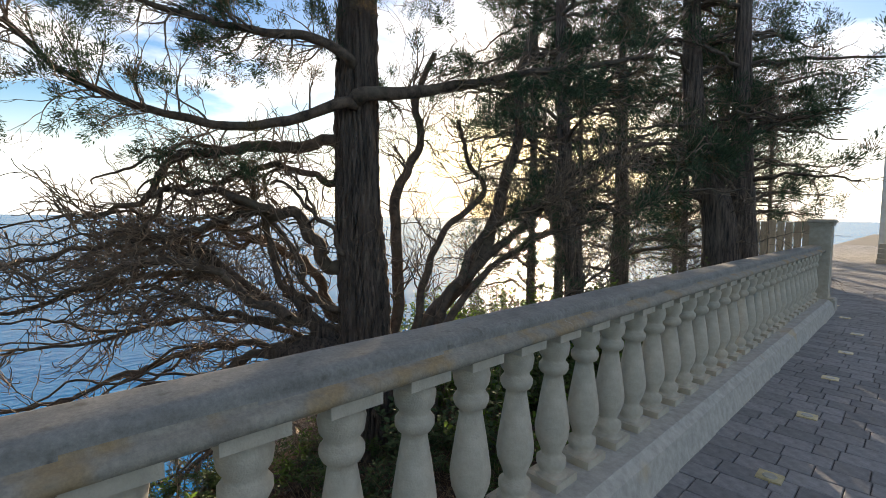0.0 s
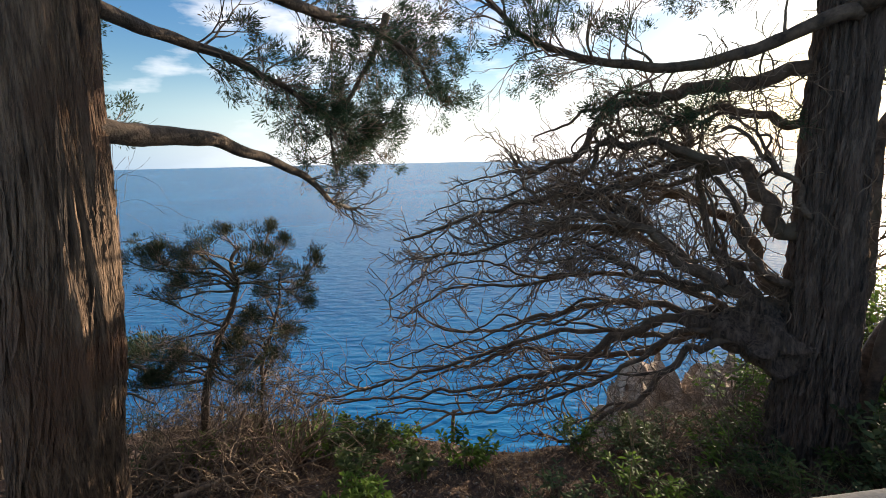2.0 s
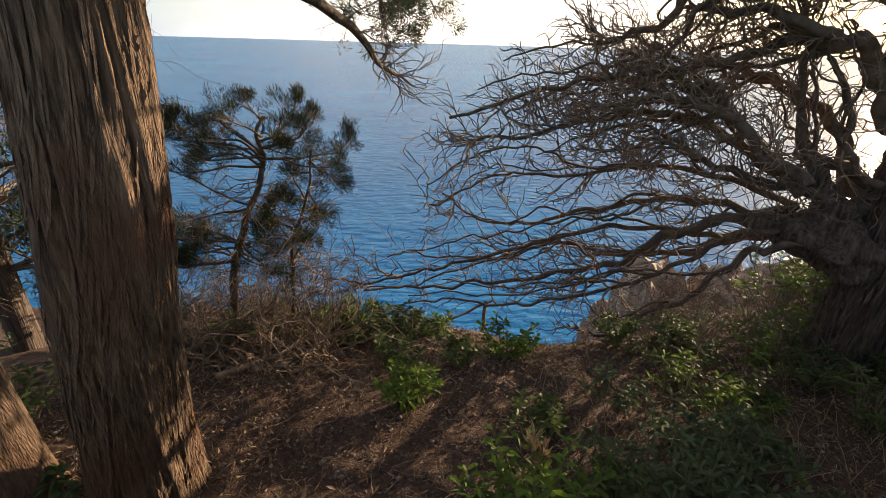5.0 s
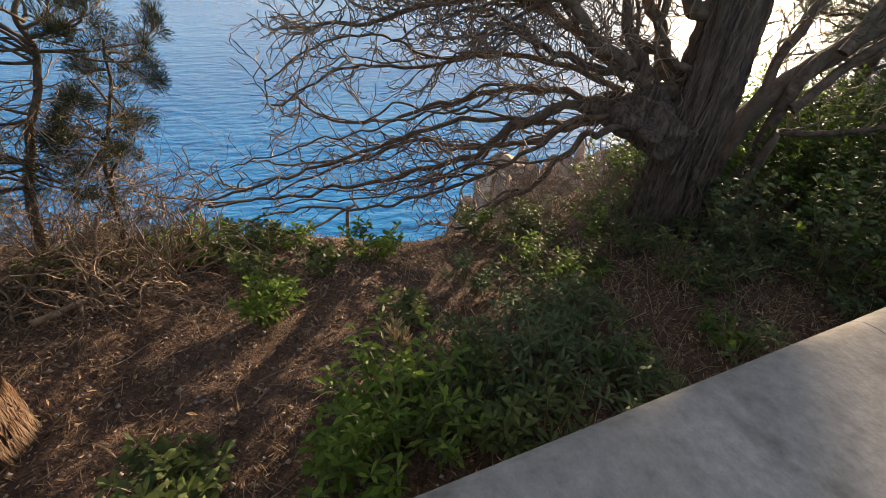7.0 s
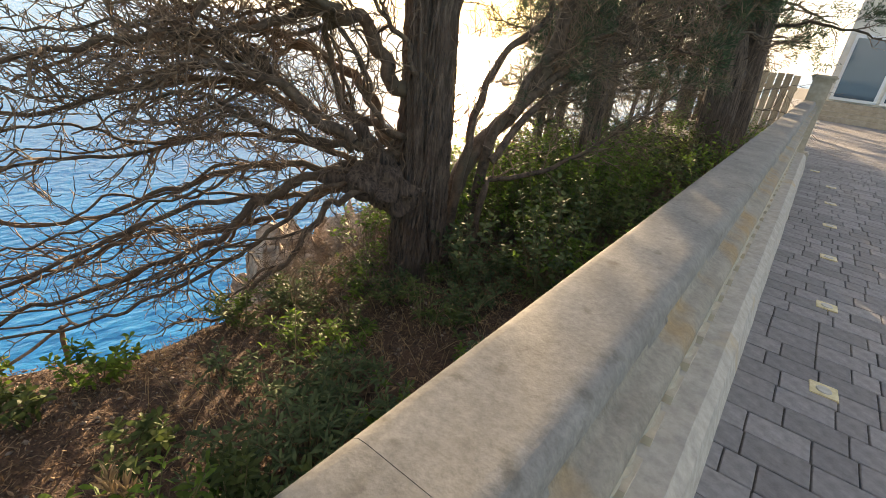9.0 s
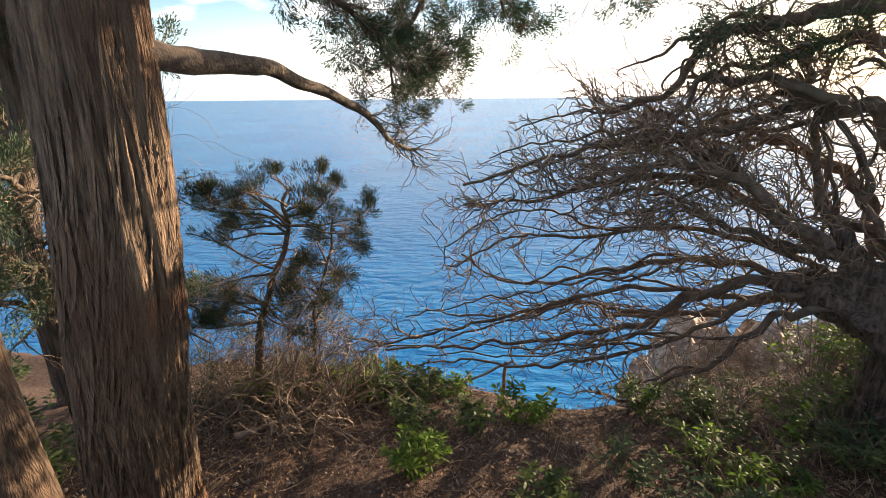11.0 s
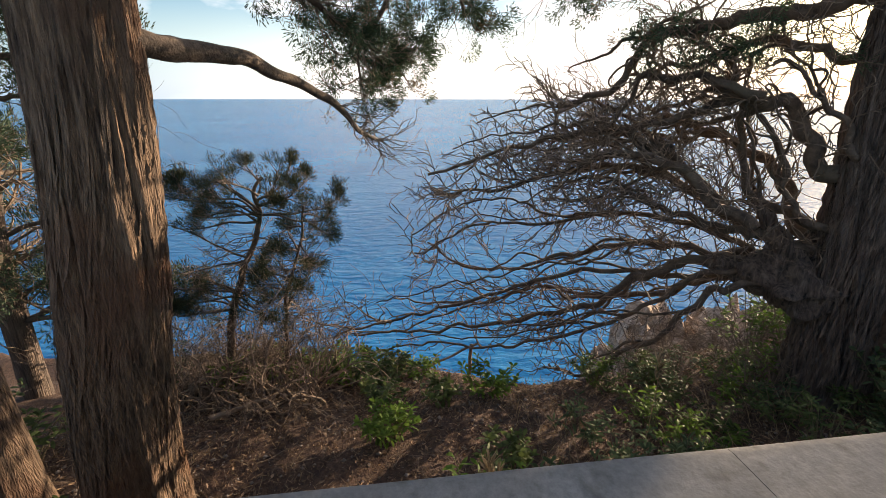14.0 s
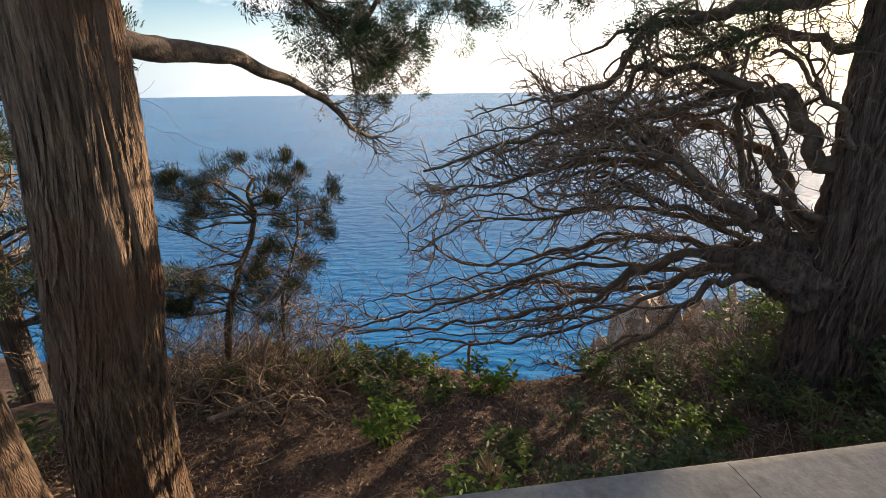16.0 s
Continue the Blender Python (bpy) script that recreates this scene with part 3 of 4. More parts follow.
FAN.append((((-2.84, 2.94, 0.00), (-3.35, 2.27, -0.16), (-3.69, 1.59, -0.20), (-3.94, 0.80, -0.48), (-4.04, -0.02, -0.74), (-4.00, -0.74, -0.87), (-3.90, -1.18, -0.72)), 0.04, 0.008, 22, 0.6))
FAN.append((((-2.88, 2.90, 0.09), (-3.34, 2.34, 0.36), (-3.66, 1.80, 0.38), (-3.90, 1.22, 0.25), (-4.07, 0.57, 0.20), (-4.15, -0.15, -0.10)), 0.04, 0.008, 30, 0.6))
FAN.append((((-2.73, 2.76, 0.10), (-3.07, 2.34, -0.06), (-3.33, 1.91, -0.51), (-3.56, 1.42, -0.81), (-3.76, 0.78, -1.04), (-3.87, 0.08, -1.02), (-3.86, -0.46, -1.05)), 0.035, 0.008, 12, 0.45))
FAN.append((((-2.62, 2.92, 0.91), (-2.69, 2.79, 0.99), (-2.73, 2.70, 1.21), (-2.81, 2.56, 1.39), (-2.90, 2.39, 1.45), (-2.98, 2.23, 1.44), (-3.08, 2.04, 1.34), (-3.17, 1.87, 1.25), (-3.29, 1.66, 1.20), (-3.43, 1.38, 1.15)), 0.085, 0.02, 26, 0.55))
FAN.append((((-2.66, 3.06, 0.42), (-2.79, 2.81, 0.53), (-2.94, 2.53, 0.70), (-2.99, 2.43, 1.01), (-3.03, 2.35, 1.27), (-3.07, 2.28, 1.56), (-3.11, 2.20, 1.84)), 0.05, 0.02, 12, 0.45))
FAN.append((((-2.62, 2.80, 0.51), (-2.71, 2.64, 0.74), (-2.73, 2.60, 0.95), (-2.78, 2.51, 1.11), (-2.85, 2.38, 1.32)), 0.035, 0.018, 8, 0.4))
FAN.append((((-2.82, 2.33, 1.45), (-3.00, 1.98, 1.60), (-3.09, 1.82, 1.56), (-3.20, 1.60, 1.61), (-3.24, 1.53, 1.40), (-3.28, 1.45, 1.25)), 0.04, 0.014, 22, 0.5))
FAN.append((((-2.69, 3.11, 1.74), (-2.81, 2.88, 1.74), (-2.94, 2.63, 1.83), (-3.06, 2.40, 1.84), (-3.13, 2.28, 1.78), (-3.23, 2.08, 1.73), (-3.33, 1.90, 1.70), (-3.48, 1.61, 1.58)), 0.045, 0.016, 26, 0.55))
FAN.append((((-2.48, 2.87, 1.05), (-2.53, 2.77, 1.28), (-2.58, 2.67, 1.36), (-2.60, 2.63, 1.41), (-2.65, 2.54, 1.58), (-2.70, 2.44, 1.66), (-2.75, 2.35, 1.68)), 0.028, 0.012, 8, 0.4))
FAN.append((((-2.75, 2.45, 0.44), (-2.83, 2.30, 0.55), (-2.96, 2.06, 0.76), (-3.03, 1.94, 0.89), (-3.15, 1.71, 0.97), (-3.27, 1.47, 1.00), (-3.37, 1.28, 0.91), (-3.46, 1.12, 0.80)), 0.055, 0.014, 26, 0.5))
FAN.append((((-2.86, 2.56, 0.36), (-2.96, 2.37, 0.41), (-3.13, 2.07, 0.49), (-3.28, 1.78, 0.59), (-3.37, 1.61, 0.65), (-3.57, 1.23, 0.55)), 0.045, 0.013, 24, 0.5))
FAN.append((((-2.65, 2.96, 2.07), (-2.89, 2.52, 2.02), (-3.05, 2.22, 1.99), (-3.15, 2.03, 1.96), (-3.31, 1.72, 1.86), (-3.38, 1.60, 1.68), (-3.42, 1.52, 1.49), (-3.53, 1.30, 1.43), (-3.64, 1.10, 1.38)), 0.07, 0.018, 30, 0.6))
for ctrl, r0, r1, count, ln in FAN:
    foot = Vector((-2.51, 3.1, ctrl[0][2] - 0.06))
    grown = (tuple(foot), *ctrl) if ctrl[0][1] > 2.6 else ctrl
    pts = limb("limb", old, grown, r0, r1, label="crooked bare limb", wob=0.06 if ctrl[0][2] > 0.3 else 0.052)
    high = sum(q[2] for q in ctrl) / len(ctrl) > 0.4
    clothe(twigs, pts, tips, int(count * 0.42), ln, 0.0115, 2, LEFT * 0.7, 0.34 if high else 0.2, 0.95, 5.5, 0.42, bare=-0.36, least=0.0036)
    clothe(twigs, pts, tips, int(count * 0.55), ln * 0.75, 0.008, 1, LEFT * 0.15, 0.08, 1.3, 5, 0.55, bare=-0.36, least=0.0036)
    clothe(twigs, pts, tips, int(count * 0.45), ln * 0.8, 0.006, 2, LEFT * 0.6, 0.35, 1.2, 6, 0.5, bare=-0.36, least=0.0024)
    if high:
        clothe(twigs, pts[:len(pts) * 6 // 10], tips, int(count * 0.45), 0.5, 0.008, 2, Vector((-0.1, -0.15, 0.25)), 0.1, 1.4, 5, 0.55, least=0.003)
    # a few crooked side branches that run beside the limb
    for k in range(3 if high else 2):
        i = int(len(pts) * rng.uniform(0.3, 0.6))
        off = Vector((rng.uniform(-0.4, 0.15), rng.uniform(-0.15, 0.15), rng.uniform(-0.3, 0.32)))
        run = [pts[i]] + [pts[min(len(pts) - 1, i + 5 * q)] + off * min(1.0, 0.4 * q) + rand_dir() * 0.07 for q in range(1, 6)]
        side = limb("branch", old, [tuple(q) for q in run], max(0.014, r0 * 0.36), 0.006, per=6, wob=0.05, sides=6, label="crooked bare side branch")
        clothe(twigs, side, tips, int(count * 0.22), ln * 0.7, 0.009, 2, LEFT * 0.5, 0.1, 1.0, 5, 0.45, bare=-0.36, least=0.0034)
for ctrl, r0, r1 in ((((-2.5, 3.1, -0.25), (-2.75, 2.85, -0.1), (-2.95, 2.6, 0.0), (-3.15, 2.4, 0.06)), 0.17, 0.06),
                     (((-2.5, 3.1, 0.1), (-2.72, 2.9, 0.2), (-2.88, 2.72, 0.4), (-2.95, 2.55, 0.7)), 0.13, 0.05)):
    pts = limb("limb", old, ctrl, r0, r1, BARK_OLD, wob=0.06, label="gnarled thick limb stump")
    clothe(twigs, pts, tips, 7, 0.5, 0.010, 2, Vector((-0.2, -0.3, 0.2)), 0.3, 1.2, 5, 0.45)
burl = Buf()
BR, BT = 26, 36
for i in range(BR):
    th = math.pi * i / (BR - 1)
    for j in range(BT):
        ph = 2 * math.pi * j / BT
        d = Vector((math.sin(th) * math.cos(ph), math.sin(th) * math.sin(ph), math.cos(th)))
        q = 1 + 0.42 * noise.noise(d * 1.7 + Vector((2, 6, 1))) + 0.22 * noise.noise(d * 4.5) + 0.08 * noise.noise(d * 12)
        burl.v.append(Vector((-2.72 + 0.36 * d.x * q, 2.90 + 0.34 * d.y * q, 0.02 + 0.25 * d.z * q + 0.25 * d.x * -0.3)))
for i in range(BR - 1):
    for j in range(BT):
        a, q = i * BT + j, i * BT + (j + 1) % BT
        burl.f.append((a, a + BT, q + BT, q))
part("burl", burl, BARK_OLD, old, "swollen gnarled knot where the low limbs meet", smooth=True)
green, gtips = Buf(), []
for ctrl, r0, count in ((((-2.26, 2.95, 2.47), (-2.15, 3.41, 2.55), (-1.93, 3.92, 2.68), (-1.57, 4.45, 2.83), (-1.17, 4.93, 2.91), (-0.72, 5.35, 3.02)), 0.085, 26), (((-2.35, 2.82, 2.78), (-2.49, 2.59, 2.91), (-2.69, 2.21, 2.92), (-2.85, 1.79, 2.95), (-2.96, 1.38, 3.01)), 0.06, 20), (((-2.35, 2.83, 2.39), (-2.62, 2.50, 2.24), (-2.88, 2.09, 2.15), (-3.08, 1.71, 2.20), (-3.25, 1.30, 2.31), (-3.36, 0.95, 2.50), (-3.45, 0.66, 2.80)), 0.06, 22)):
    pts = limb("limb", old, ((-2.48, 3.04, ctrl[0][2] - 0.03), *ctrl), r0, 0.02, label="long dark limb")
    clothe(green, pts, gtips, count * 2, 0.7, 0.010, 2, Vector((0, 0, 0.15)), 0.2, 0.9, 4)
# crown above
for k in range(14):
    a, z = rng.uniform(0, 6.28), rng.uniform(2.9, 5.6)
    ln = rng.uniform(1.2, 2.4) * (1.1 - (z - 2.9) * 0.15)
    p = Vector((-2.46, 3.05, z))
    d = Vector((math.cos(a), math.sin(a), 0.15))
    pts = limb("limb", old, [tuple(p), tuple(p + d * ln * 0.5 + Vector((0, 0, 0.1))), tuple(p + d * ln + Vector((0, 0, 0.05)))], 0.05, 0.015, per=8, wob=0.06)
    clothe(green, pts, gtips, 14, 0.6, 0.009, 2, Vector((0, 0, 0.15)), 0.3, 0.9, 4)
for ch in old.children:
    placed(ch)
placed(part("twig_tangle", twigs, TWIG, old, "dense tangle of leafless twigs", kind="stuff"))
placed(part("twig_tangle", green, TWIG, old, "leafy upper twigs", kind="stuff"))
foliage(old, gtips, 0.95, n=84, size=0.07, w=0.007, length=0.030, gap=0.06, grain=2.4)

# multi-stemmed tree behind it
multi = thing("forked_tree", (-2.7, 3.75, -0.9), "slender forked tree with several leaning stems", "tree")
mtw, mtips = Buf(), []
FORK = []
FORK.append((((-2.78, 3.59, -0.13), (-2.72, 3.72, 0.44), (-2.77, 3.71, 1.55), (-2.70, 3.84, 1.91), (-2.64, 3.97, 2.26), (-2.70, 3.94, 2.66), (-2.59, 4.11, 3.17)), 0.085, 0.03, 40))
FORK.append((((-2.62, 3.79, -0.25), (-2.53, 4.01, 0.24), (-2.23, 4.41, 0.86), (-2.11, 4.62, 1.43), (-2.10, 4.74, 1.79), (-2.02, 4.91, 2.35), (-2.09, 4.96, 2.97), (-2.00, 5.13, 3.60)), 0.12, 0.04, 40))
FORK.append((((-2.38, 4.04, 0.39), (-2.20, 4.39, 0.83), (-1.95, 4.76, 1.20), (-1.80, 5.02, 1.48), (-1.64, 5.28, 1.83), (-1.33, 5.59, 2.07), (-0.88, 5.93, 2.24)), 0.07, 0.02, 50))
FORK.append((((-2.51, 3.76, 0.09), (-2.50, 3.89, 0.64), (-2.40, 4.10, 1.25), (-2.14, 4.45, 1.65), (-2.32, 4.40, 1.98), (-2.47, 4.37, 2.48)), 0.06, 0.02, 36))
FORK.append((((-2.27, 3.91, -0.15), (-2.34, 4.08, -0.04), (-2.11, 4.41, 0.00), (-1.78, 4.77, 0.20), (-1.51, 5.06, 0.47), (-1.25, 5.33, 0.75), (-0.97, 5.59, 1.13)), 0.045, 0.012, 34))
FORK.append((((-2.27, 3.96, 0.21), (-2.18, 4.30, 0.61), (-1.98, 4.68, 0.96), (-1.66, 5.08, 1.22), (-1.20, 5.48, 1.43), (-0.79, 5.83, 1.59)), 0.05, 0.014, 60))
FORK.append((((-2.21, 4.11, 0.67), (-2.16, 4.41, 1.16), (-1.86, 4.82, 1.46), (-1.47, 5.21, 1.66), (-1.07, 5.57, 1.96)), 0.05, 0.014, 60))
for ctrl, r0, r1, count in FORK:
    foot = (ctrl[0][0] - 0.05, ctrl[0][1] - 0.1, ground_z(ctrl[0][0], ctrl[0][1]) - 0.05)
    pts = limb("stem", multi, ctrl if r0 == 0.05 else (foot, *ctrl), r0, r1, label="smooth dark leaning stem", wob=0.03)
    clothe(mtw, pts, mtips, count, 0.7, 0.010, 2, Vector((0, 0, 0.2)), 0.25, 1.05, 4, 0.45, least=0.0026)
for ch in multi.children:
    placed(ch)
placed(part("twig_tangle", mtw, TWIG, multi, "crooked upper twigs", kind="stuff"))
foliage(multi, mtips, 0.8, n=50, size=0.07, w=0.006, length=0.028, gap=0.34, grain=2.2)


def dark_cypress(name, stems, label, seed, crown, low=1.0, top=6.0, reach=1.8, count=26, chance=0.6, scale=1.0, gap=0.10):
    """A tall dark cypress with drooping leafy branches from low down."""
    st = rng.getstate()
    rng.seed(seed)
    x, y = stems[0][0][0][0], stems[0][0][0][1]
    tree = thing(name, (x, y, ground_z(x, y)), label, "tree")
    tw, tp = Buf(), []
    for ctrl, r0, r1 in stems:
        placed(part("trunk", trunk_mesh(ctrl, (r0 * 1.15, r0, (r0 + r1) / 2, r1), 24, 0.06, r0 * 0.3, seed), BARK_OLD, tree, "dark furrowed trunk", smooth=True))
        pts = curve(ctrl, 8)
        for k in range(count):
            z = low + (top - low) * (k + rng.random()) / count
            p = min(pts, key=lambda q: abs(q.z - z))
            a = rng.uniform(0, 6.28)
            d = Vector((math.cos(a), math.sin(a), rng.uniform(-0.1, 0.25)))
            ln = reach * rng.uniform(0.5, 1.1) * (1.15 - 0.5 * (z - low) / (top - low))
            lp = limb("limb", tree, [tuple(p), tuple(p + d * ln * 0.5 + Vector((0, 0, 0.12))), tuple(p + d * ln)], 0.035 * scale, 0.01, per=6, wob=0.08, sides=6)
            clothe(tw, lp, tp, crown, 0.55 * scale, 0.008 * scale, 1, Vector((0, 0, 0.1)), 0.2, 0.9, 4)
    dead = Buf()
    for ctrl, r0, r1 in stems:
        pts = curve(ctrl, 8)
        for k in range(26):
            z = rng.uniform(-0.4, low + 1.5)
            p = min(pts, key=lambda q: abs(q.z - z))
            a = rng.uniform(0, 6.28)
            grow(dead, Vector((p.x, p.y, z)), Vector((math.cos(a), math.sin(a), rng.uniform(-0.2, 0.3))), rng.uniform(0.5, 1.5), 0.015, 2, Vector((0, 0, -0.05)), 0.34, 6)
    placed(part("dead_twig_tangle", dead, TWIG, tree, "dry leafless lower branches", kind="stuff"))
    for ch in tree.children:
        placed(ch)
    placed(part("twig_tangle", tw, TWIG, tree, kind="stuff"))
    foliage(tree, tp, chance, n=46, size=0.10 * scale, w=0.0115 * scale, length=0.045 * scale, gap=gap, grain=1.7)
    rng.setstate(st)
    return tree


dark_cypress("dark_cypress", ((((-2.2, 6.6, -1.0), (-2.3, 6.6, 1.0), (-2.45, 6.5, 2.8), (-2.6, 6.45, 6.5)), 0.13, 0.05),), "slim dark cypress with straight trunk", 11, 10, 1.2, 6.2, 1.9, 40, 0.8)
dark_cypress("dark_cypress", ((((-1.1, 9.45, -0.9), (-1.2, 9.4, 1.4), (-1.6, 9.3, 2.9), (-1.8, 9.2, 6.8)), 0.27, 0.09),
                              (((-0.8, 9.8, -0.9), (-0.95, 9.7, 1.6), (-1.0, 9.66, 3.1), (-1.1, 9.65, 6.5)), 0.22, 0.08)),
             "broad twin-trunked dark cypress beside the balustrade", 12, 12, 1.6, 6.5, 2.4, 36, 0.8, 1.2)
dark_cypress("dark_cypress", ((((-3.9, 11.5, -1.4), (-3.9, 11.5, 2.0), (-4.0, 11.4, 6.5)), 0.2, 0.06),), "tall dark cypress on the cliff edge", 13, 9, 0.2, 6.4, 2.6, 36, 0.75, 1.4)
dark_cypress("dark_cypress", ((((-2.9, 15.5, -1.2), (-2.9, 15.4, 2.0), (-2.8, 15.4, 7.0)), 0.22, 0.07),), "tall dark cypress beyond the pier", 14, 9, 1.6, 6.8, 2.6, 36, 0.75, 1.4)

dark_cypress("dark_cypress", ((((-3.3, 7.0, -1.4), (-3.3, 7.0, 1.5), (-3.4, 7.1, 6.0)), 0.08, 0.03),), "slender dark cypress behind the forked tree", 51, 10, 0.0, 5.8, 1.0, 44, 0.85, 0.9, -0.1)
for fx, fy, sd, lo in ((-3.5, 8.1, 31, 1.6), (-6.2, 13.5, 34, 0.0), (-3.0, 13.0, 35, 0.6), (-3.3, 19.5, 36, 0.6), (-4.5, 17.5, 37, -0.3), (-3.2, 23.0, 38, -0.2), (-6.0, 21.0, 39, -0.6)):
    gz = ground_z(fx, fy) - 0.1
    dark_cypress("dark_cypress", ((((fx, fy, gz), (fx + 0.05, fy, 1.5), (fx - 0.1, fy + 0.1, 6.8)), 0.09, 0.04),), "dense dark cypress in the clifftop wood", sd, 9, lo, 6.6, 2.0, 34, 0.75, 1.3, 0.2)

# near cypress with the two long limbs
near = thing("near_cypress", (-1.85, -1.95, -0.9), "large cypress with reddish shaggy bark leaning over the cliff", "tree")
NC = ((-1.80, -1.90, -1.05), (-1.74, -1.83, -0.5), (-1.67, -1.75, 0.1), (-1.65, -1.67, 0.6), (-1.67, -1.61, 1.2), (-1.72, -1.58, 2.0), (-1.8, -1.48, 3.2), (-1.9, -1.4, 5.5))
NCR = (0.25, 0.225, 0.212, 0.206, 0.202, 0.198, 0.17, 0.10)
near_trunk = placed(part("trunk", trunk_mesh(NC, NCR, 170, 0.095, 0.11, 1.0, per=20, twist=1.2), BARK, near, "leaning trunk with stringy reddish bark", smooth=True))
peel = Buf()
strips(peel, NC, NCR, 420, 5, 0.0, 0.62, 0.010, 0.012, 1.0)
placed(part("bark_strip", peel, BARK, near_trunk, "loose fibrous bark strips", kind="stuff"))
ntw, ntips = Buf(), []
SEAWARD = Vector((-0.4, 0.3, 0.15))
REACH = []
REACH.append((((-1.75, -1.41, 1.65), (-2.01, -1.34, 1.65), (-2.29, -1.17, 1.65), (-2.54, -1.06, 1.59), (-2.79, -0.88, 1.49), (-3.02, -0.73, 1.38), (-3.24, -0.59, 1.19), (-3.46, -0.43, 1.11)), 0.072, 0.012, 14, 0.72))
REACH.append((((-1.83, -1.41, 2.18), (-2.12, -1.32, 2.16), (-2.43, -1.11, 2.12), (-2.71, -0.89, 2.03), (-2.97, -0.70, 1.91), (-3.21, -0.46, 1.77), (-3.45, -0.28, 1.74)), 0.05, 0.006, 30, 0.35))
REACH.append((((-2.00, -0.85, 2.35), (-2.33, -0.59, 2.34), (-2.63, -0.36, 2.35), (-2.92, -0.11, 2.32), (-3.18, 0.10, 2.23), (-3.45, 0.23, 2.04)), 0.045, 0.012, 24, 0.3))
REACH.append((((-3.71, -0.10, 2.71), (-3.61, -0.24, 2.36), (-3.52, -0.42, 2.06), (-3.41, -0.59, 1.77), (-3.31, -0.56, 1.44)), 0.035, 0.005, 24, 0.1))
for ctrl, r0, r1, count, start in REACH:
    root = (-1.70, -1.52, ctrl[0][2] + (0.0 if r0 > 0.048 else 0.15))
    if r0 > 0.04:
        ctrl = (root, *ctrl)
    pts = limb("limb", near, ctrl, r0, r1, LIMB, wob=0.015, label="long bare limb reaching out over the sea")
    clothe(ntw, pts, None if r0 > 0.07 else ntips, int(count * 2.4), 0.42, 0.007, 2, SEAWARD, start, 1.0, 5)
for k in range(16):
    a, z = rng.uniform(0, 6.28), rng.uniform(2.7, 5.2)
    p = Vector((-1.8, -1.6, z))
    d = Vector((math.cos(a), math.sin(a), 0.2))
    ln = rng.uniform(1.2, 2.2)
    pts = limb("limb", near, [tuple(p), tuple(p + d * ln * 0.5 + Vector((0, 0, 0.15))), tuple(p + d * ln)], 0.045, 0.012, per=6, wob=0.06)
    clothe(ntw, pts, ntips, 14, 0.5, 0.008, 2, Vector((0, 0, 0.1)), 0.3, 0.9, 4)
for ch in near.children:
    placed(ch)
placed(part("twig_tangle", ntw, TWIG, near, "thin curling twigs", kind="stuff"))
foliage(near, ntips, 0.95, n=60, size=0.055, w=0.006, length=0.03, gap=0.02, grain=5.5)

second = thing("leaning_cypress", (-1.75, -2.4, -0.85), "second shaggy cypress trunk leaning beside the large one", "tree")
SC2 = ((-1.70, -2.40, -1.0), (-1.80, -2.50, -0.2), (-1.88, -2.58, 0.4), (-2.0, -2.65, 1.4), (-2.1, -2.9, 3.0), (-2.2, -3.0, 5.0))
placed(part("trunk", trunk_mesh(SC2, (0.17, 0.135, 0.125, 0.12, 0.11, 0.06), 48, 0.06, 0.08, 2.0), BARK, second, "reddish fibrous trunk", smooth=True))
stw, stips = Buf(), []
for k in range(9):
    a, z = rng.uniform(2.2, 5.2), rng.uniform(2.4, 4.8)
    p = Vector((-2.1, -2.9, z))
    d = Vector((math.cos(a), math.sin(a), 0.2))
    pts = limb("limb", second, [tuple(p), tuple(p + d * 0.7 + Vector((0, 0, 0.15))), tuple(p + d * 1.5)], 0.04, 0.012, per=6, wob=0.06)
    clothe(stw, pts, stips, 12, 0.5, 0.008, 1, Vector((0, 0, 0.1)), 0.3, 0.9, 4)
for ch in second.children:
    placed(ch)
placed(part("twig_tangle", stw, TWIG, second, kind="stuff"))
foliage(second, stips, 0.5)


# small wind-shaped pine: two thin crooked stems, flat uneven layers of foliage
pine = thing("cliff_pine", (-3.8, -1.94, ground_z(-3.8, -1.94)), "small wind-bent pine with a flat ragged crown", "tree")
PINE_X = -3.8
ptw, ptips, pdead = Buf(), [], Buf()
prand = random.Random(21)


def stem(run, r0, r1):
    foot = (PINE_X, run[0][0] - 0.06, ground_z(PINE_X, run[0][0]) - 0.05)
    pts = limb("trunk", pine, (foot, *((PINE_X + 0.05 * math.sin(3 * k), y, z) for k, (y, z) in enumerate(run))), r0, r1, LIMB, wob=0.025, label="thin crooked trunk")
    for _ in range(60):
        p = pts[int(prand.uniform(0.03, 0.6) * (len(pts) - 1))]
        a = prand.uniform(0, 6.28)
        grow(pdead, p, Vector((math.cos(a), math.sin(a), -0.15)), prand.uniform(0.25, 0.65), 0.006, 1, Vector((0, 0, -0.1)), 0.35, 5)


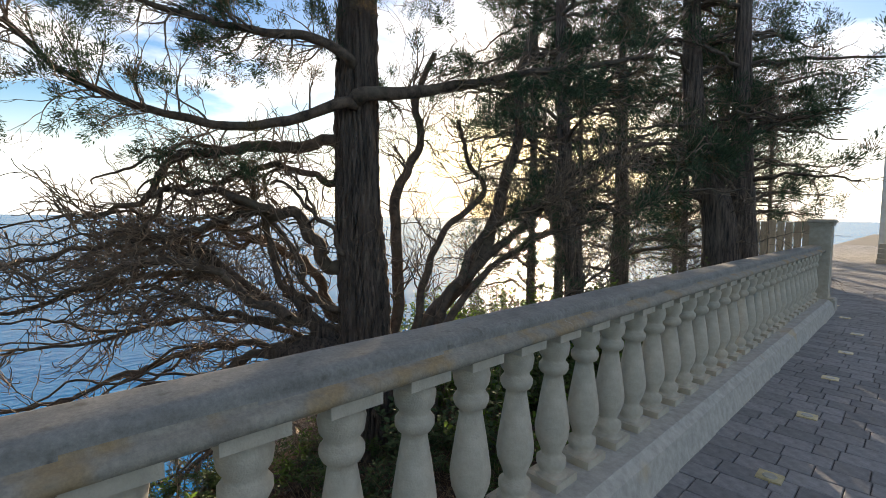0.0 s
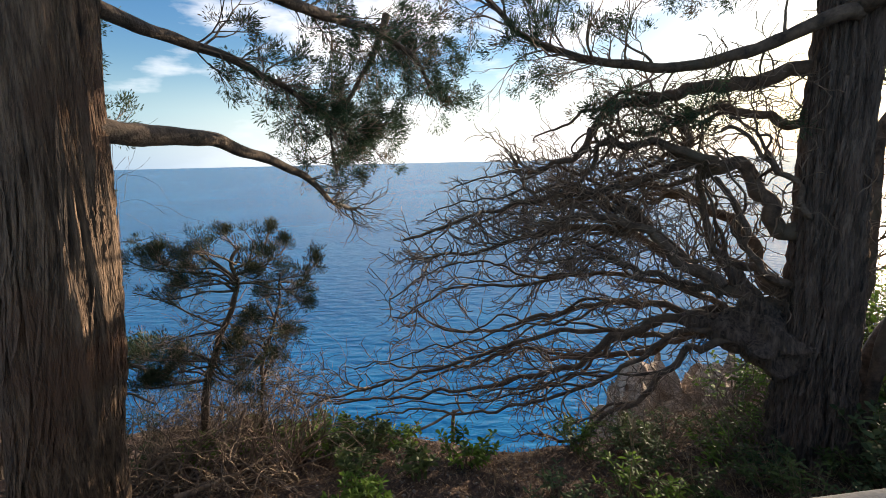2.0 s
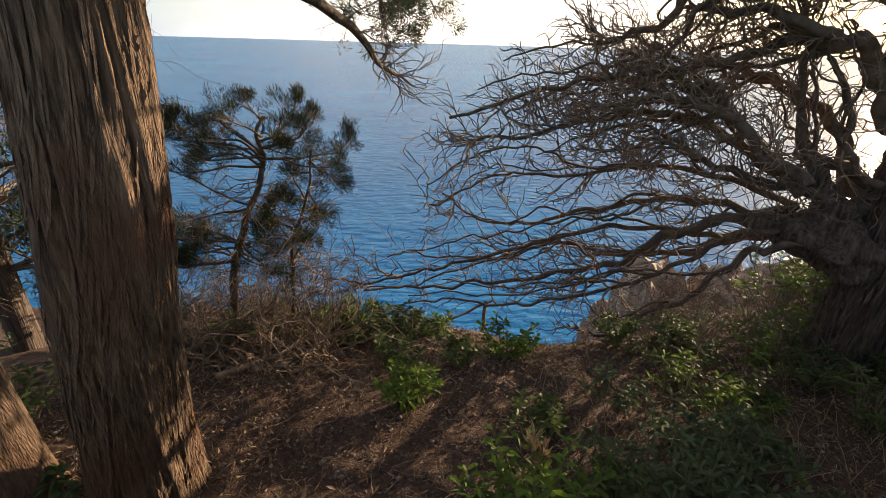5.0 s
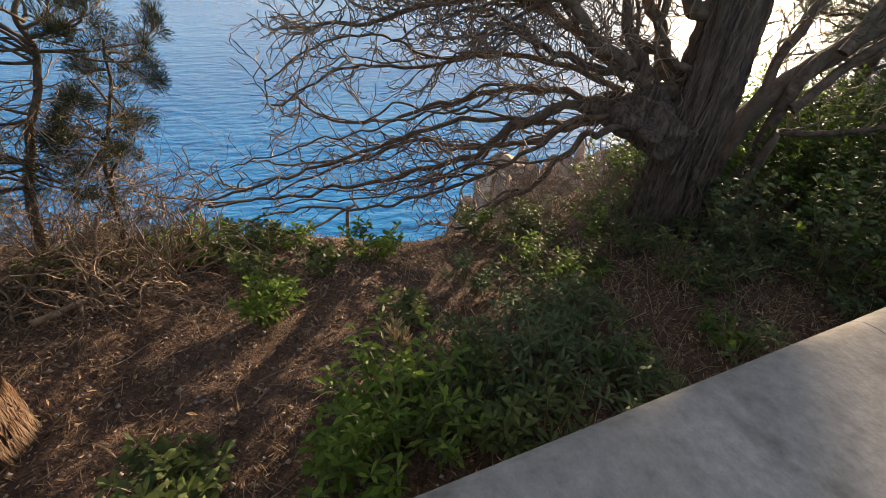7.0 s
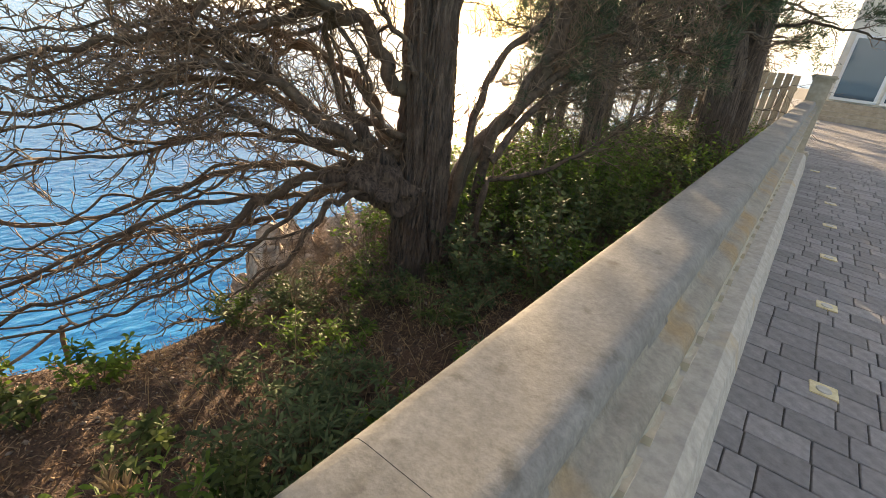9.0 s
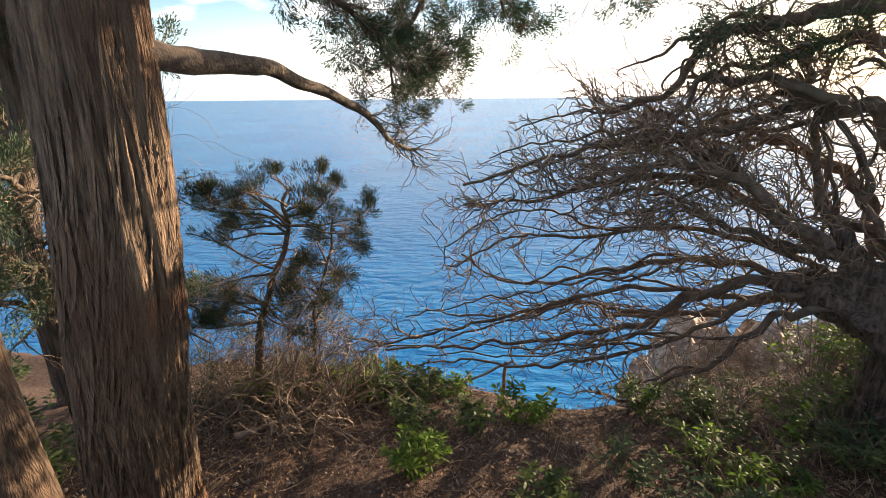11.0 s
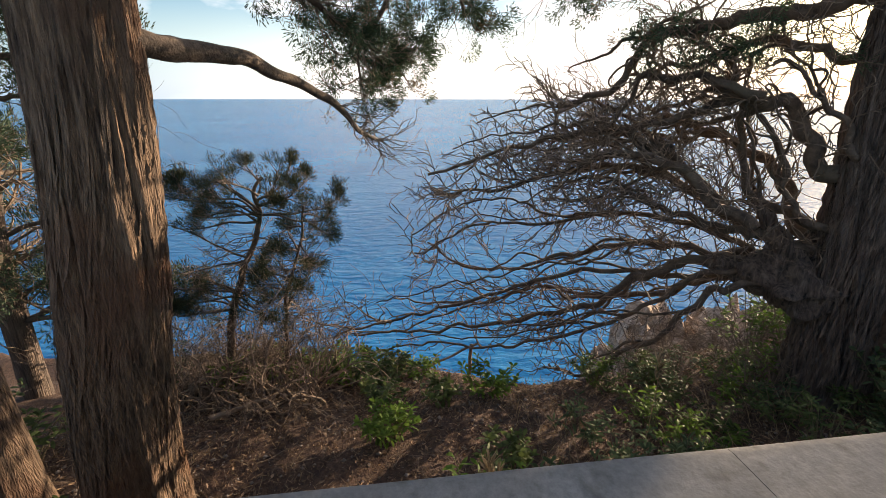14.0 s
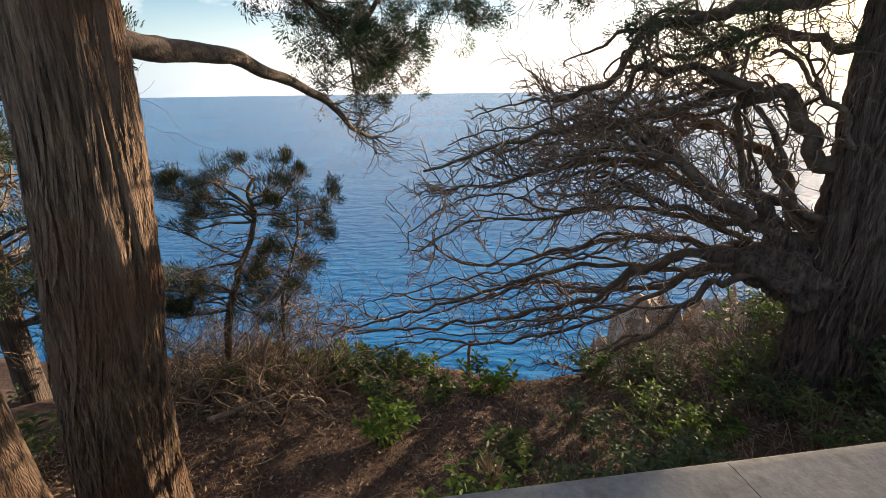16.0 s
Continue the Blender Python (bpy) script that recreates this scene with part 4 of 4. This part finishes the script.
def bough(run, leafy):
    """A branch spreading from a stem; leafy sets how many side shoots bear foliage."""
    for side in ((0.0,) if leafy < 6 else (-0.30, 0.28)):
        drift = side + prand.uniform(-0.12, 0.12)
        n = len(run) - 1
        ctrl = [(PINE_X + drift * k / n, y + (prand.uniform(-0.04, 0.04) if k else 0), z + (prand.uniform(-0.03, 0.03) if k else 0)) for k, (y, z) in enumerate(run)]
        pts = limb("limb", pine, ctrl, 0.013, 0.004, LIMB, per=6, wob=0.03, sides=5)
        clothe(ptw, pts, None if leafy < 4 else ptips, leafy + 4, 0.17, 0.004, 1, Vector((0, 0, 0.5)), 0.3, 0.8, 4)
        if leafy >= 4:
            ptips.extend((pts[i], Vector((0, 0, 1))) for i in range(len(pts) // 2, len(pts), 3))


stem(((-1.94, -0.63), (-1.80, -0.20), (-1.72, 0.02), (-1.61, 0.23), (-1.57, 0.44), (-1.58, 0.64), (-1.51, 0.77)), 0.042, 0.014)
stem(((-1.43, -0.79), (-1.40, -0.40), (-1.30, -0.06), (-1.24, 0.10), (-1.20, 0.32), (-1.16, 0.52)), 0.022, 0.009)
bough(((-1.72, 0.05), (-1.99, 0.14), (-2.21, 0.26), (-2.42, 0.35)), 2)
bough(((-1.74, 0.02), (-2.02, -0.04), (-2.32, -0.08)), 3)
bough(((-1.57, 0.41), (-1.78, 0.55), (-2.05, 0.61), (-2.27, 0.65), (-2.37, 0.72)), 14)
bough(((-1.57, 0.49), (-1.76, 0.68), (-1.84, 0.75), (-2.08, 0.69), (-2.17, 0.81)), 14)
bough(((-1.57, 0.44), (-1.36, 0.45), (-1.17, 0.42), (-0.97, 0.44), (-0.86, 0.59)), 14)
bough(((-1.56, 0.59), (-1.38, 0.69), (-1.32, 0.87)), 8)
bough(((-1.56, 0.62), (-1.61, 0.74), (-1.72, 0.80)), 10)
bough(((-1.56, 0.54), (-1.29, 0.61), (-1.18, 0.70)), 10)
bough(((-1.58, 0.36), (-1.80, 0.42), (-2.04, 0.38), (-2.22, 0.42)), 12)
bough(((-1.22, 0.21), (-1.17, 0.15), (-1.10, 0.15)), 6)
bough(((-1.24, 0.10), (-1.32, 0.19), (-1.40, 0.23)), 6)
bough(((-1.30, -0.12), (-1.23, -0.12), (-1.15, -0.10)), 5)
bough(((-1.34, -0.23), (-1.43, -0.08), (-1.60, -0.03)), 9)
bough(((-1.18, 0.42), (-1.10, 0.39), (-1.02, 0.33)), 6)
bough(((-1.20, 0.32), (-1.25, 0.34), (-1.33, 0.32)), 5)
bough(((-1.84, -0.31), (-2.10, -0.23), (-2.33, -0.16)), 10)
bough(((-1.86, -0.37), (-1.69, -0.50), (-1.48, -0.54)), 9)
bough(((-1.88, -0.45), (-2.18, -0.43), (-2.41, -0.33)), 10)
bough(((-1.39, -0.46), (-1.28, -0.35), (-1.22, -0.27)), 5)
bough(((-1.57, 0.46), (-1.69, 0.49), (-1.88, 0.49), (-2.05, 0.49)), 12)
bough(((-1.57, 0.54), (-1.44, 0.56), (-1.26, 0.50)), 10)
bough(((-1.85, -0.35), (-2.00, -0.30), (-2.20, -0.28)), 9)
bough(((-1.83, -0.30), (-1.65, -0.42), (-1.50, -0.45)), 9)
bough(((-1.40, -0.30), (-1.55, -0.20), (-1.68, -0.16)), 9)
bough(((-1.40, -0.20), (-1.28, -0.22), (-1.20, -0.18)), 9)
bough(((-1.88, -0.45), (-2.10, -0.42), (-2.30, -0.36)), 9)
for ch in pine.children:
    placed(ch)
placed(part("twig_tangle", ptw, TWIG, pine, kind="stuff"))
placed(part("dead_twig_tangle", pdead, DRY, pine, "dry leafless lower twigs", kind="stuff"))
foliage(pine, ptips, 0.94, NEEDLE_PINE, n=52, size=0.05, w=0.0042, length=0.032, gap=-0.04, grain=7.0)
dark_cypress("bushy_cypress", ((((-3.9, -3.85, -1.7), (-3.85, -3.8, 0.2), (-4.0, -3.7, 1.4), (-4.1, -3.6, 4.0)), 0.10, 0.04),), "bushy small cypress at the cliff edge", 41, 20, -0.7, 3.9, 1.25, 50, 0.95, 0.8, -0.35)


# ---- undergrowth ----
def shrub(at, spread=0.22, height=0.35, stems=14, mat=LEAF, leaf=0.082, wide=0.026, label="bright green leafy shrub", group="clifftop shrubs", per=16):
    x, y = at
    z = ground_z(x, y)
    s = thing("shrub", (x, y, z), label, "shrub", group)
    st, lv = Buf(), Buf()
    for _ in range(stems):
        a, r = rng.uniform(0, 6.28), rng.random() ** 0.6
        lean = Vector((math.cos(a) * spread * r, math.sin(a) * spread * r, height * rng.uniform(0.6, 1.1) * (1.1 - 0.35 * r)))
        p0 = Vector((x + math.cos(a) * 0.04, y + math.sin(a) * 0.04, z - 0.02))
        pts = curve((tuple(p0), tuple(p0 + lean * 0.5 + Vector((0, 0, 0.03))), tuple(p0 + lean)), 4)
        st.tube(pts, [0.005 - 0.003 * i / (len(pts) - 1) for i in range(len(pts))], 4)
        for k in range(per):
            u = 0.3 + 0.7 * (k / (per - 1)) ** 0.55
            i = min(len(pts) - 2, int(u * (len(pts) - 1)))
            p = pts[i].lerp(pts[i + 1], u * (len(pts) - 1) - i)
            b3 = k * 2.4 + rng.uniform(-0.4, 0.4)
            young = k / per
            d = Vector((math.cos(b3), math.sin(b3), 0.1 + 1.3 * young ** 3 + rng.uniform(-0.1, 0.3)))
            lv.leaf(p, d, wide * rng.uniform(0.7, 1.2), leaf * rng.uniform(0.75, 1.2) * (1.1 - 0.35 * young ** 4), rng.uniform(0.2, 0.7))
    placed(part("stem", st, STEM, s))
    placed(part("leaves", lv, mat, s, kind="stuff"))
    return s


shrub((-2.36, -0.47), 0.19, 0.30, 30, LEAF, 0.075, 0.02, label="small bright green shrub on bare soil")
shrub((-1.15, -0.02), 0.36, 0.50, 48, LEAF, 0.085, 0.02, label="tall bright green shrub beside the balustrade")
shrub((-1.02, 0.30), 0.32, 0.38, 40, LEAF_DARK, 0.09, 0.022, label="dark green shrub beside the balustrade")
shrub((-1.15, 0.78), 0.40, 0.38, 44, LEAF_GREY, 0.085, 0.018, label="grey green spreading shrub")
shrub((-0.95, 1.15), 0.30, 0.28, 26, LEAF_GREY, 0.085, 0.018, label="grey green spreading shrub")
shrub((-1.17, -1.02), 0.22, 0.22, 24, LEAF_DARK, 0.09, label="low dark green shrub near the large trunk")
shrub((-0.75, 0.55), 0.30, 0.30, 18, LEAF_DARK, 0.09, 0.02, label="dark green shrub beside the balustrade")
shrub((-1.45, 1.2), 0.32, 0.30, 22, LEAF_GREY, 0.085, 0.018, label="grey green spreading shrub")
shrub((-1.4, 0.5), 0.26, 0.26, 16, LEAF_GREY, 0.085, 0.018, label="grey green spreading shrub")
shrub((-1.0, -0.28), 0.24, 0.34, 16, LEAF, 0.085, label="bright green shrub beside the balustrade")
shrub((-1.02, 2.0), 0.15, 0.16, 8, LEAF, 0.08, label="low tuft of green leaves")
shrub((-1.99, 0.25), 0.18, 0.20, 12, LEAF_DARK, label="low dark green shrub")
shrub((-3.11, 0.43), 0.24, 0.36, 18, LEAF, label="bright green shrub at the cliff edge")
shrub((-2.93, -0.02), 0.18, 0.24, 12, LEAF_DARK, label="small dark green shrub")
shrub((-3.61, -0.49), 0.32, 0.36, 24, LEAF_DARK, label="rounded dark green shrub at the cliff edge")
shrub((-3.05, -0.55), 0.20, 0.24, 14, LEAF_DARK, label="small dark green shrub")
shrub((-1.56, -2.25), 0.2, 0.2, 12, LEAF_DARK, label="low dark green shrub near the large trunk")
for k in range(9):
    shrub((-3.55 - rng.uniform(0, 0.6), -0.7 - k * 0.16 + rng.uniform(-0.1, 0.1)), 0.24, 0.30, 12, LEAF if k % 3 else LEAF_DARK, label="leafy green shrub along the cliff edge")
for k in range(20):
    y = 1.3 + k * 0.13
    shrub((-1.9 - rng.uniform(-0.6, 1.3), y + rng.uniform(-0.2, 0.2)), 0.26, rng.uniform(0.25, 0.4), 14, rng.choice((LEAF, LEAF_DARK, LEAF_DARK, LEAF_GREY)), 0.075, 0.016,
          label="mixed green shrub under the old cypress", per=14)
for k in range(120):
    y = 3.4 + k * 0.075
    shrub((rng.uniform(-4.6, -0.35), y + rng.uniform(-0.3, 0.3)), 0.42, rng.uniform(0.5, 1.0) * (1.4 if y > 6 else 1.1), 26, rng.choice((LEAF, LEAF, LEAF, LEAF_DARK, LEAF_GREY)), 0.078, 0.034,
          label="tall leafy shrub along the balustrade", per=15)

for k in range(7):
    y = -1.3 + k * 0.2
    ex = float(np.interp(y, EDGE_Y, EDGE_X))
    shrub((ex + rng.uniform(0.15, 0.6), y + rng.uniform(-0.08, 0.08)), 0.20, rng.uniform(0.14, 0.26), 12, LEAF_DARK if k % 3 else LEAF, label="leafy green shrub along the cliff edge", per=14)
for k in range(20):
    shrub((rng.uniform(-2.7, -0.35), 0.9 + k * 0.145 + rng.uniform(-0.2, 0.2)), 0.24, rng.uniform(0.14, 0.28), 12, rng.choice((LEAF_GREY, LEAF_GREY, LEAF_DARK, LEAF)), 0.075, 0.018,
          label="low grey green plant in the leaf litter", group="low plants", per=14)

for k in range(26):
    x = -4.3 + 0.115 * k
    y = 5.4 + rng.uniform(-0.9, 1.3)
    shrub((x, y), 0.5, rng.uniform(0.95, 1.35) - (ground_z(x, y) + 0.8) * 0.6, 34, rng.choice((LEAF, LEAF, LEAF_DARK)), 0.078, 0.034,
          label="tall leafy shrub behind the forked tree", per=16)

# dead brush below the pine
brush = thing("dead_brush", (-3.6, -1.7, -1.3), "tangle of dry grey-brown branches on the ground", "brushwood")
bt = Buf()
for _ in range(250):
    x, y = rng.uniform(-4.4, -3.0), rng.uniform(-2.5, -1.0)
    p = Vector((x, y, ground_z(x, y) + 0.02))
    grow(bt, p, Vector((rng.uniform(-1, 1), rng.uniform(-1, 1), rng.uniform(0.2, 1.6))), rng.uniform(0.4, 1.3), 0.009, 2, Vector((0, 0, -0.10)), 0.42, 3.5)
placed(part("twig_tangle", bt, DRY, brush, kind="stuff"))
for ctrl in (((-3.15, -1.6, -1.12), (-3.3, -1.55, -0.85), (-3.5, -1.5, -0.62)), ((-2.9, -1.9, -1.02), (-3.1, -1.5, -1.0), (-3.4, -1.2, -0.98))):
    limb("branch", brush, ctrl, 0.025, 0.012, DRY)
for ch in brush.children:
    placed(ch)

thicket = thing("dead_thicket", (-3.1, 2.4, -1.2), "low thicket of dry twigs under the old cypress", "brushwood")
bt = Buf()
for _ in range(170):
    x, y = rng.uniform(-4.1, -2.4), rng.uniform(1.9, 4.4)
    p = Vector((x, y, ground_z(x, y) + 0.02))
    grow(bt, p, Vector((rng.uniform(-1, 1), rng.uniform(-1, 1), rng.uniform(0.3, 1.3))), rng.uniform(0.3, 0.7), 0.006, 2, Vector((0, 0, 0.05)), 0.4, 4)
placed(part("twig_tangle", bt, TWIG, thicket, kind="stuff"))
for k in range(14):
    shrub((rng.uniform(-4.6, -2.2), -2.6 - 0.28 * k + rng.uniform(-0.2, 0.2)), 0.35, rng.uniform(0.3, 0.6), 20, rng.choice((LEAF_DARK, LEAF_GREY)), label="dark shrub on the slope beyond the trunks")

# broken fence of sticks at the edge
stick = thing("stick_fence", (-4.1, 0.4, -1.45), "broken rustic rail of grey sticks at the cliff edge", "fence")
for nm, ctrl, r in (("post", ((-3.95, 0.42, -1.6), (-3.96, 0.44, -1.35), (-3.98, 0.44, -1.12)), 0.022), ("rail", ((-3.98, 0.50, -1.12), (-3.9, 0.2, -1.2), (-3.75, -0.25, -1.32)), 0.015)):
    limb(nm, stick, ctrl, r, r * 0.8, DRY)
for ch in stick.children:
    placed(ch)

# dry straw tufts
for cx, cy, h in ((-2.07, 1.34, 0.70), (-1.36, 0.02, 0.50), (-1.34, 0.06, 0.42)):
    z = ground_z(cx, cy)
    tuft = thing("dry_tuft", (cx, cy, z), "pale dry seed head on a thin stalk", "grass", "dry tufts")
    tb, sd = Buf(), Buf()
    tb.tube([Vector((cx, cy, z - 0.02)), Vector((cx + 0.02, cy, z + h * 0.6)), Vector((cx, cy + 0.02, z + h))], [0.004, 0.003, 0.002], 4)
    for _ in range(34):
        sd.blade(Vector((cx, cy, z + h * rng.uniform(0.72, 1.0))), rand_dir(1.6), 0.014, 0.085)
    placed(part("stalk", tb, STRAW, tuft))
    placed(part("seed_head", sd, STRAW, tuft, kind="stuff"))

# cliff rock outcrop
NR, NT = 40, 56


def crag(at, size, seed, label):
    """A steep weathered rock with ledges and cracks."""
    rock = Buf()
    for i in range(NR):
        th = math.pi * i / (NR - 1)
        for j in range(NT):
            ph = 2 * math.pi * j / NT
            d = Vector((math.sin(th) * math.cos(ph), math.sin(th) * math.sin(ph), math.cos(th)))
            k = d * 1.0 + Vector((seed, 1, 0))
            q = d * (1 + 0.35 * noise.noise(d * 1.6 + Vector((seed, 1, 0))) + 0.15 * noise.noise(k * 5) + 0.07 * noise.noise(k * 13) - 0.10 * abs(noise.noise(Vector((k.x * 7, k.y * 7, k.z * 2)))))
            q = Vector((math.copysign(abs(q.x) ** 0.6, q.x), math.copysign(abs(q.y) ** 0.6, q.y), q.z))
            rock.v.append(Vector(at) + Vector((size[0] * q.x, size[1] * q.y, size[2] * q.z)))
    for i in range(NR - 1):
        for j in range(NT):
            a, q = i * NT + j, i * NT + (j + 1) % NT
            rock.f.append((a, a + NT, q + NT, q))
    tagged(new("rock_outcrop", rock.mesh("rock_outcrop", ROCK)), label, "rock")


crag((-8.6, 5.6, -7.0), (1.4, 1.15, 3.5), 3, "pale brown rock stack below the cliff edge")
crag((-7.9, 7.3, -7.0), (1.5, 1.4, 3.9), 8, "rugged brown rock stack below the old cypress")

# litter on the slope
lit, peb, sticks = Buf(), Buf(), Buf()
for _ in range(42000):
    x, y = -0.05 - 4.2 * rng.random() ** 1.15, rng.uniform(-3.2, 4.5)
    p = Vector((x, y, ground_z(x, y) + 0.006))
    lit.blade(p, Vector((rng.uniform(-1, 1), rng.uniform(-1, 1), rng.uniform(-0.05, 0.75))), 0.004 + 0.017 * rng.random() ** 2.4, 0.016 + 0.055 * rng.random() ** 2.2)
for _ in range(3200):
    x, y = -0.1 - 4.0 * rng.random(), rng.uniform(-3, 3.5)
    r = 0.006 + 0.016 * rng.random() ** 3
    z = ground_z(x, y) + r * 0.3
    k = len(peb.v)
    o = [Vector((1, 0, 0)), Vector((0, 1, 0)), Vector((-1, 0, 0)), Vector((0, -1, 0)), Vector((0, 0, 0.7)), Vector((0, 0, -0.7))]
    peb.v += [Vector((x, y, z)) + q * r * rng.uniform(0.7, 1.3) for q in o]
    peb.f += [(k, k + 1, k + 4), (k + 1, k + 2, k + 4), (k + 2, k + 3, k + 4), (k + 3, k, k + 4), (k + 1, k, k + 5), (k + 2, k + 1, k + 5), (k + 3, k + 2, k + 5), (k, k + 3, k + 5)]
for _ in range(1100):
    x, y = -0.1 - 4.2 * rng.random(), rng.uniform(-3.0, 4.0)
    p = Vector((x, y, ground_z(x, y) + 0.01))
    grow(sticks, p, Vector((rng.uniform(-1, 1), rng.uniform(-1, 1), rng.uniform(-0.05, 0.25))), rng.uniform(0.08, 0.35), 0.003, 0, Vector((0, 0, -0.2)), 0.2, 0)
tagged(new("leaf_litter", lit.mesh("leaf_litter", LITTER)), "brown dead leaves scattered over the soil", "litter", kind="stuff")
tagged(new("pebbles", peb.mesh("pebbles", STONE, True)), "small pale stones lying on the soil", "stones", kind="stuff")
tagged(new("fallen_sticks", sticks.mesh("fallen_sticks", DRY)), "thin dry sticks lying on the soil", "sticks", kind="stuff")

dry_grass = Buf()
for _ in range(9000):
    x, y = -0.15 - 3.6 * rng.random(), rng.uniform(-3.0, 3.6)
    if noise.noise(Vector((x * 1.8, y * 1.8, 3.3))) < 0.02:
        continue
    p = Vector((x, y, ground_z(x, y) - 0.004))
    dry_grass.blade(p, Vector((rng.uniform(-1, 1), rng.uniform(-1, 1), rng.uniform(0.1, 0.9))), 0.005, rng.uniform(0.04, 0.11))
tagged(new("dry_grass", dry_grass.mesh("dry_grass", STRAW)), "short dry grass scattered over the soil", "grass", kind="stuff")

stalks = Buf()
for _ in range(420):
    x, y = rng.uniform(-2.6, -0.2), rng.uniform(0.4, 3.6)
    p = Vector((x, y, ground_z(x, y) - 0.01))
    lean = Vector((rng.uniform(-0.6, 0.6), rng.uniform(-0.6, 0.6), rng.uniform(0.35, 1.0))) * rng.uniform(0.15, 0.4)
    stalks.tube([p, p + lean * 0.55 + Vector((0, 0, 0.03)), p + lean], [0.0026, 0.002, 0.001], 3)
tagged(new("dry_stalks", stalks.mesh("dry_stalks", STRAW)), "thin dry stalks standing among the low plants", "grass", kind="stuff")

# ---- ground lights along the balustrade ----
frame_mesh = bevelled("frame", (-0.06, -0.06, -0.01), (0.06, 0.06, 0.006), BRASS, 0.003)
lens = Buf()
for j in range(20):
    lens.v.append(Vector((0.035 * math.cos(j * math.pi / 10), 0.035 * math.sin(j * math.pi / 10), 0.0062)))
for j in range(20):
    lens.v.append(Vector((0.03 * math.cos(j * math.pi / 10), 0.03 * math.sin(j * math.pi / 10), 0.010)))
lens.f = [(j, (j + 1) % 20, 20 + (j + 1) % 20, 20 + j) for j in range(20)] + [tuple(range(20, 40))]
first = thing("ground_light", (0.74, 0.12, 0), "small square brass light set into the paving", "ground light", "lights along the path")
part("bezel", frame_mesh, BRASS, first)
part("lens", lens, LENS, first, "round frosted lens")
for k in range(1, 12):
    y = 0.12 + 1.14 * k
    x = 0.74 if y < 8.2 else 0.74 - 0.21 * (y - 8.2)
    copy_thing(first, pose(x, y, 0, 0, 0, rng.uniform(-4, 4)))

# ---- building at the end of the path ----
house = thing("seaside_house", (3.5, 22, 0), "white plastered house front with large glazed window above steps", "house")
placed(part("wall", bevelled("wall", (1.35, 22.0, 0.0), (7.5, 27, 4.2), PLASTER, 0.02), PLASTER, house))
placed(part("roof", bevelled("roof", (0.9, 21.6, 4.2), (7.9, 27.4, 4.45), WHITE, 0.03), WHITE, house))
for x0 in (0.35, 1.75, 3.15):
    w = placed(part("window", bevelled("window", (x0, 21.92, 0.65), (x0 + 1.3, 22.02, 2.75), WHITE, 0.01), WHITE, house, "white framed window"))
    placed(part("pane", bevelled("pane", (x0 + 0.09, 21.90, 0.75), (x0 + 1.21, 21.93, 2.65), GLASS, 0.004), GLASS, w, "glass reflecting the sea"))
placed(part("porch_wall", bevelled("porch_wall", (0.15, 22.03, 0.0), (1.35, 26, 4.2), PLASTER, 0.02), PLASTER, house))
for k in range(4):
    placed(part("step", bevelled("step", (0.2, 20.6 + 0.32 * k, 0.0), (5.0, 21.9, 0.15 * (k + 1)), STEP, 0.01), STEP, house))

fence = thing("board_fence", (-1.3, 13.2, -0.8), "fence of upright weathered boards among the trees", "fence")
for k in range(11):
    x = -2.0 + 0.155 * k
    h = 1.35 + rng.uniform(-0.04, 0.04)
    placed(part("board", bevelled("board", (x, 13.2, -0.9), (x + 0.13, 13.225, h), BOARD, 0.004), BOARD, fence))
for z in (0.1, 1.0):
    placed(part("rail", bevelled("rail", (-2.05, 13.228, z), (-0.3, 13.27, z + 0.08), BOARD, 0.004), BOARD, fence))

# ---- paving blocks ----
block_mesh = {}
for wdt in (0.12, 0.16, 0.24):
    block_mesh[wdt] = bevelled("paving_block", (0.003, 0.003, -0.05), (wdt - 0.003, 0.158, 0.0), PAVER, 0.004, 1)
rest = Buf()
prng = random.Random(5)
y = -9.0
while y < 34:
    x = (0.39 if y < 10.0 else -2.2) - prng.uniform(0, 0.1)
    while x < 7.5:
        wdt = prng.choice((0.12, 0.16, 0.24, 0.24))
        if 1.2 < y < 8.3 and x < 1.15 and x > 0.3:
            ob = new("paving_block", block_mesh[wdt])
            ob.parent = road
            ob.location = (x, y, prng.uniform(-0.0015, 0.0015))
            ob.rotation_euler = (prng.uniform(-0.004, 0.004), prng.uniform(-0.004, 0.004), 0)
        else:
            dz = prng.uniform(-0.0015, 0.0015)
            rest.box((x + 0.003, y + 0.003, -0.05), (x + wdt - 0.003, y + 0.158, dz))
        x += wdt
    y += 0.161
ob = part("paving_blocks", rest, PAVER, road, "grey rectangular paving blocks", kind="stuff")
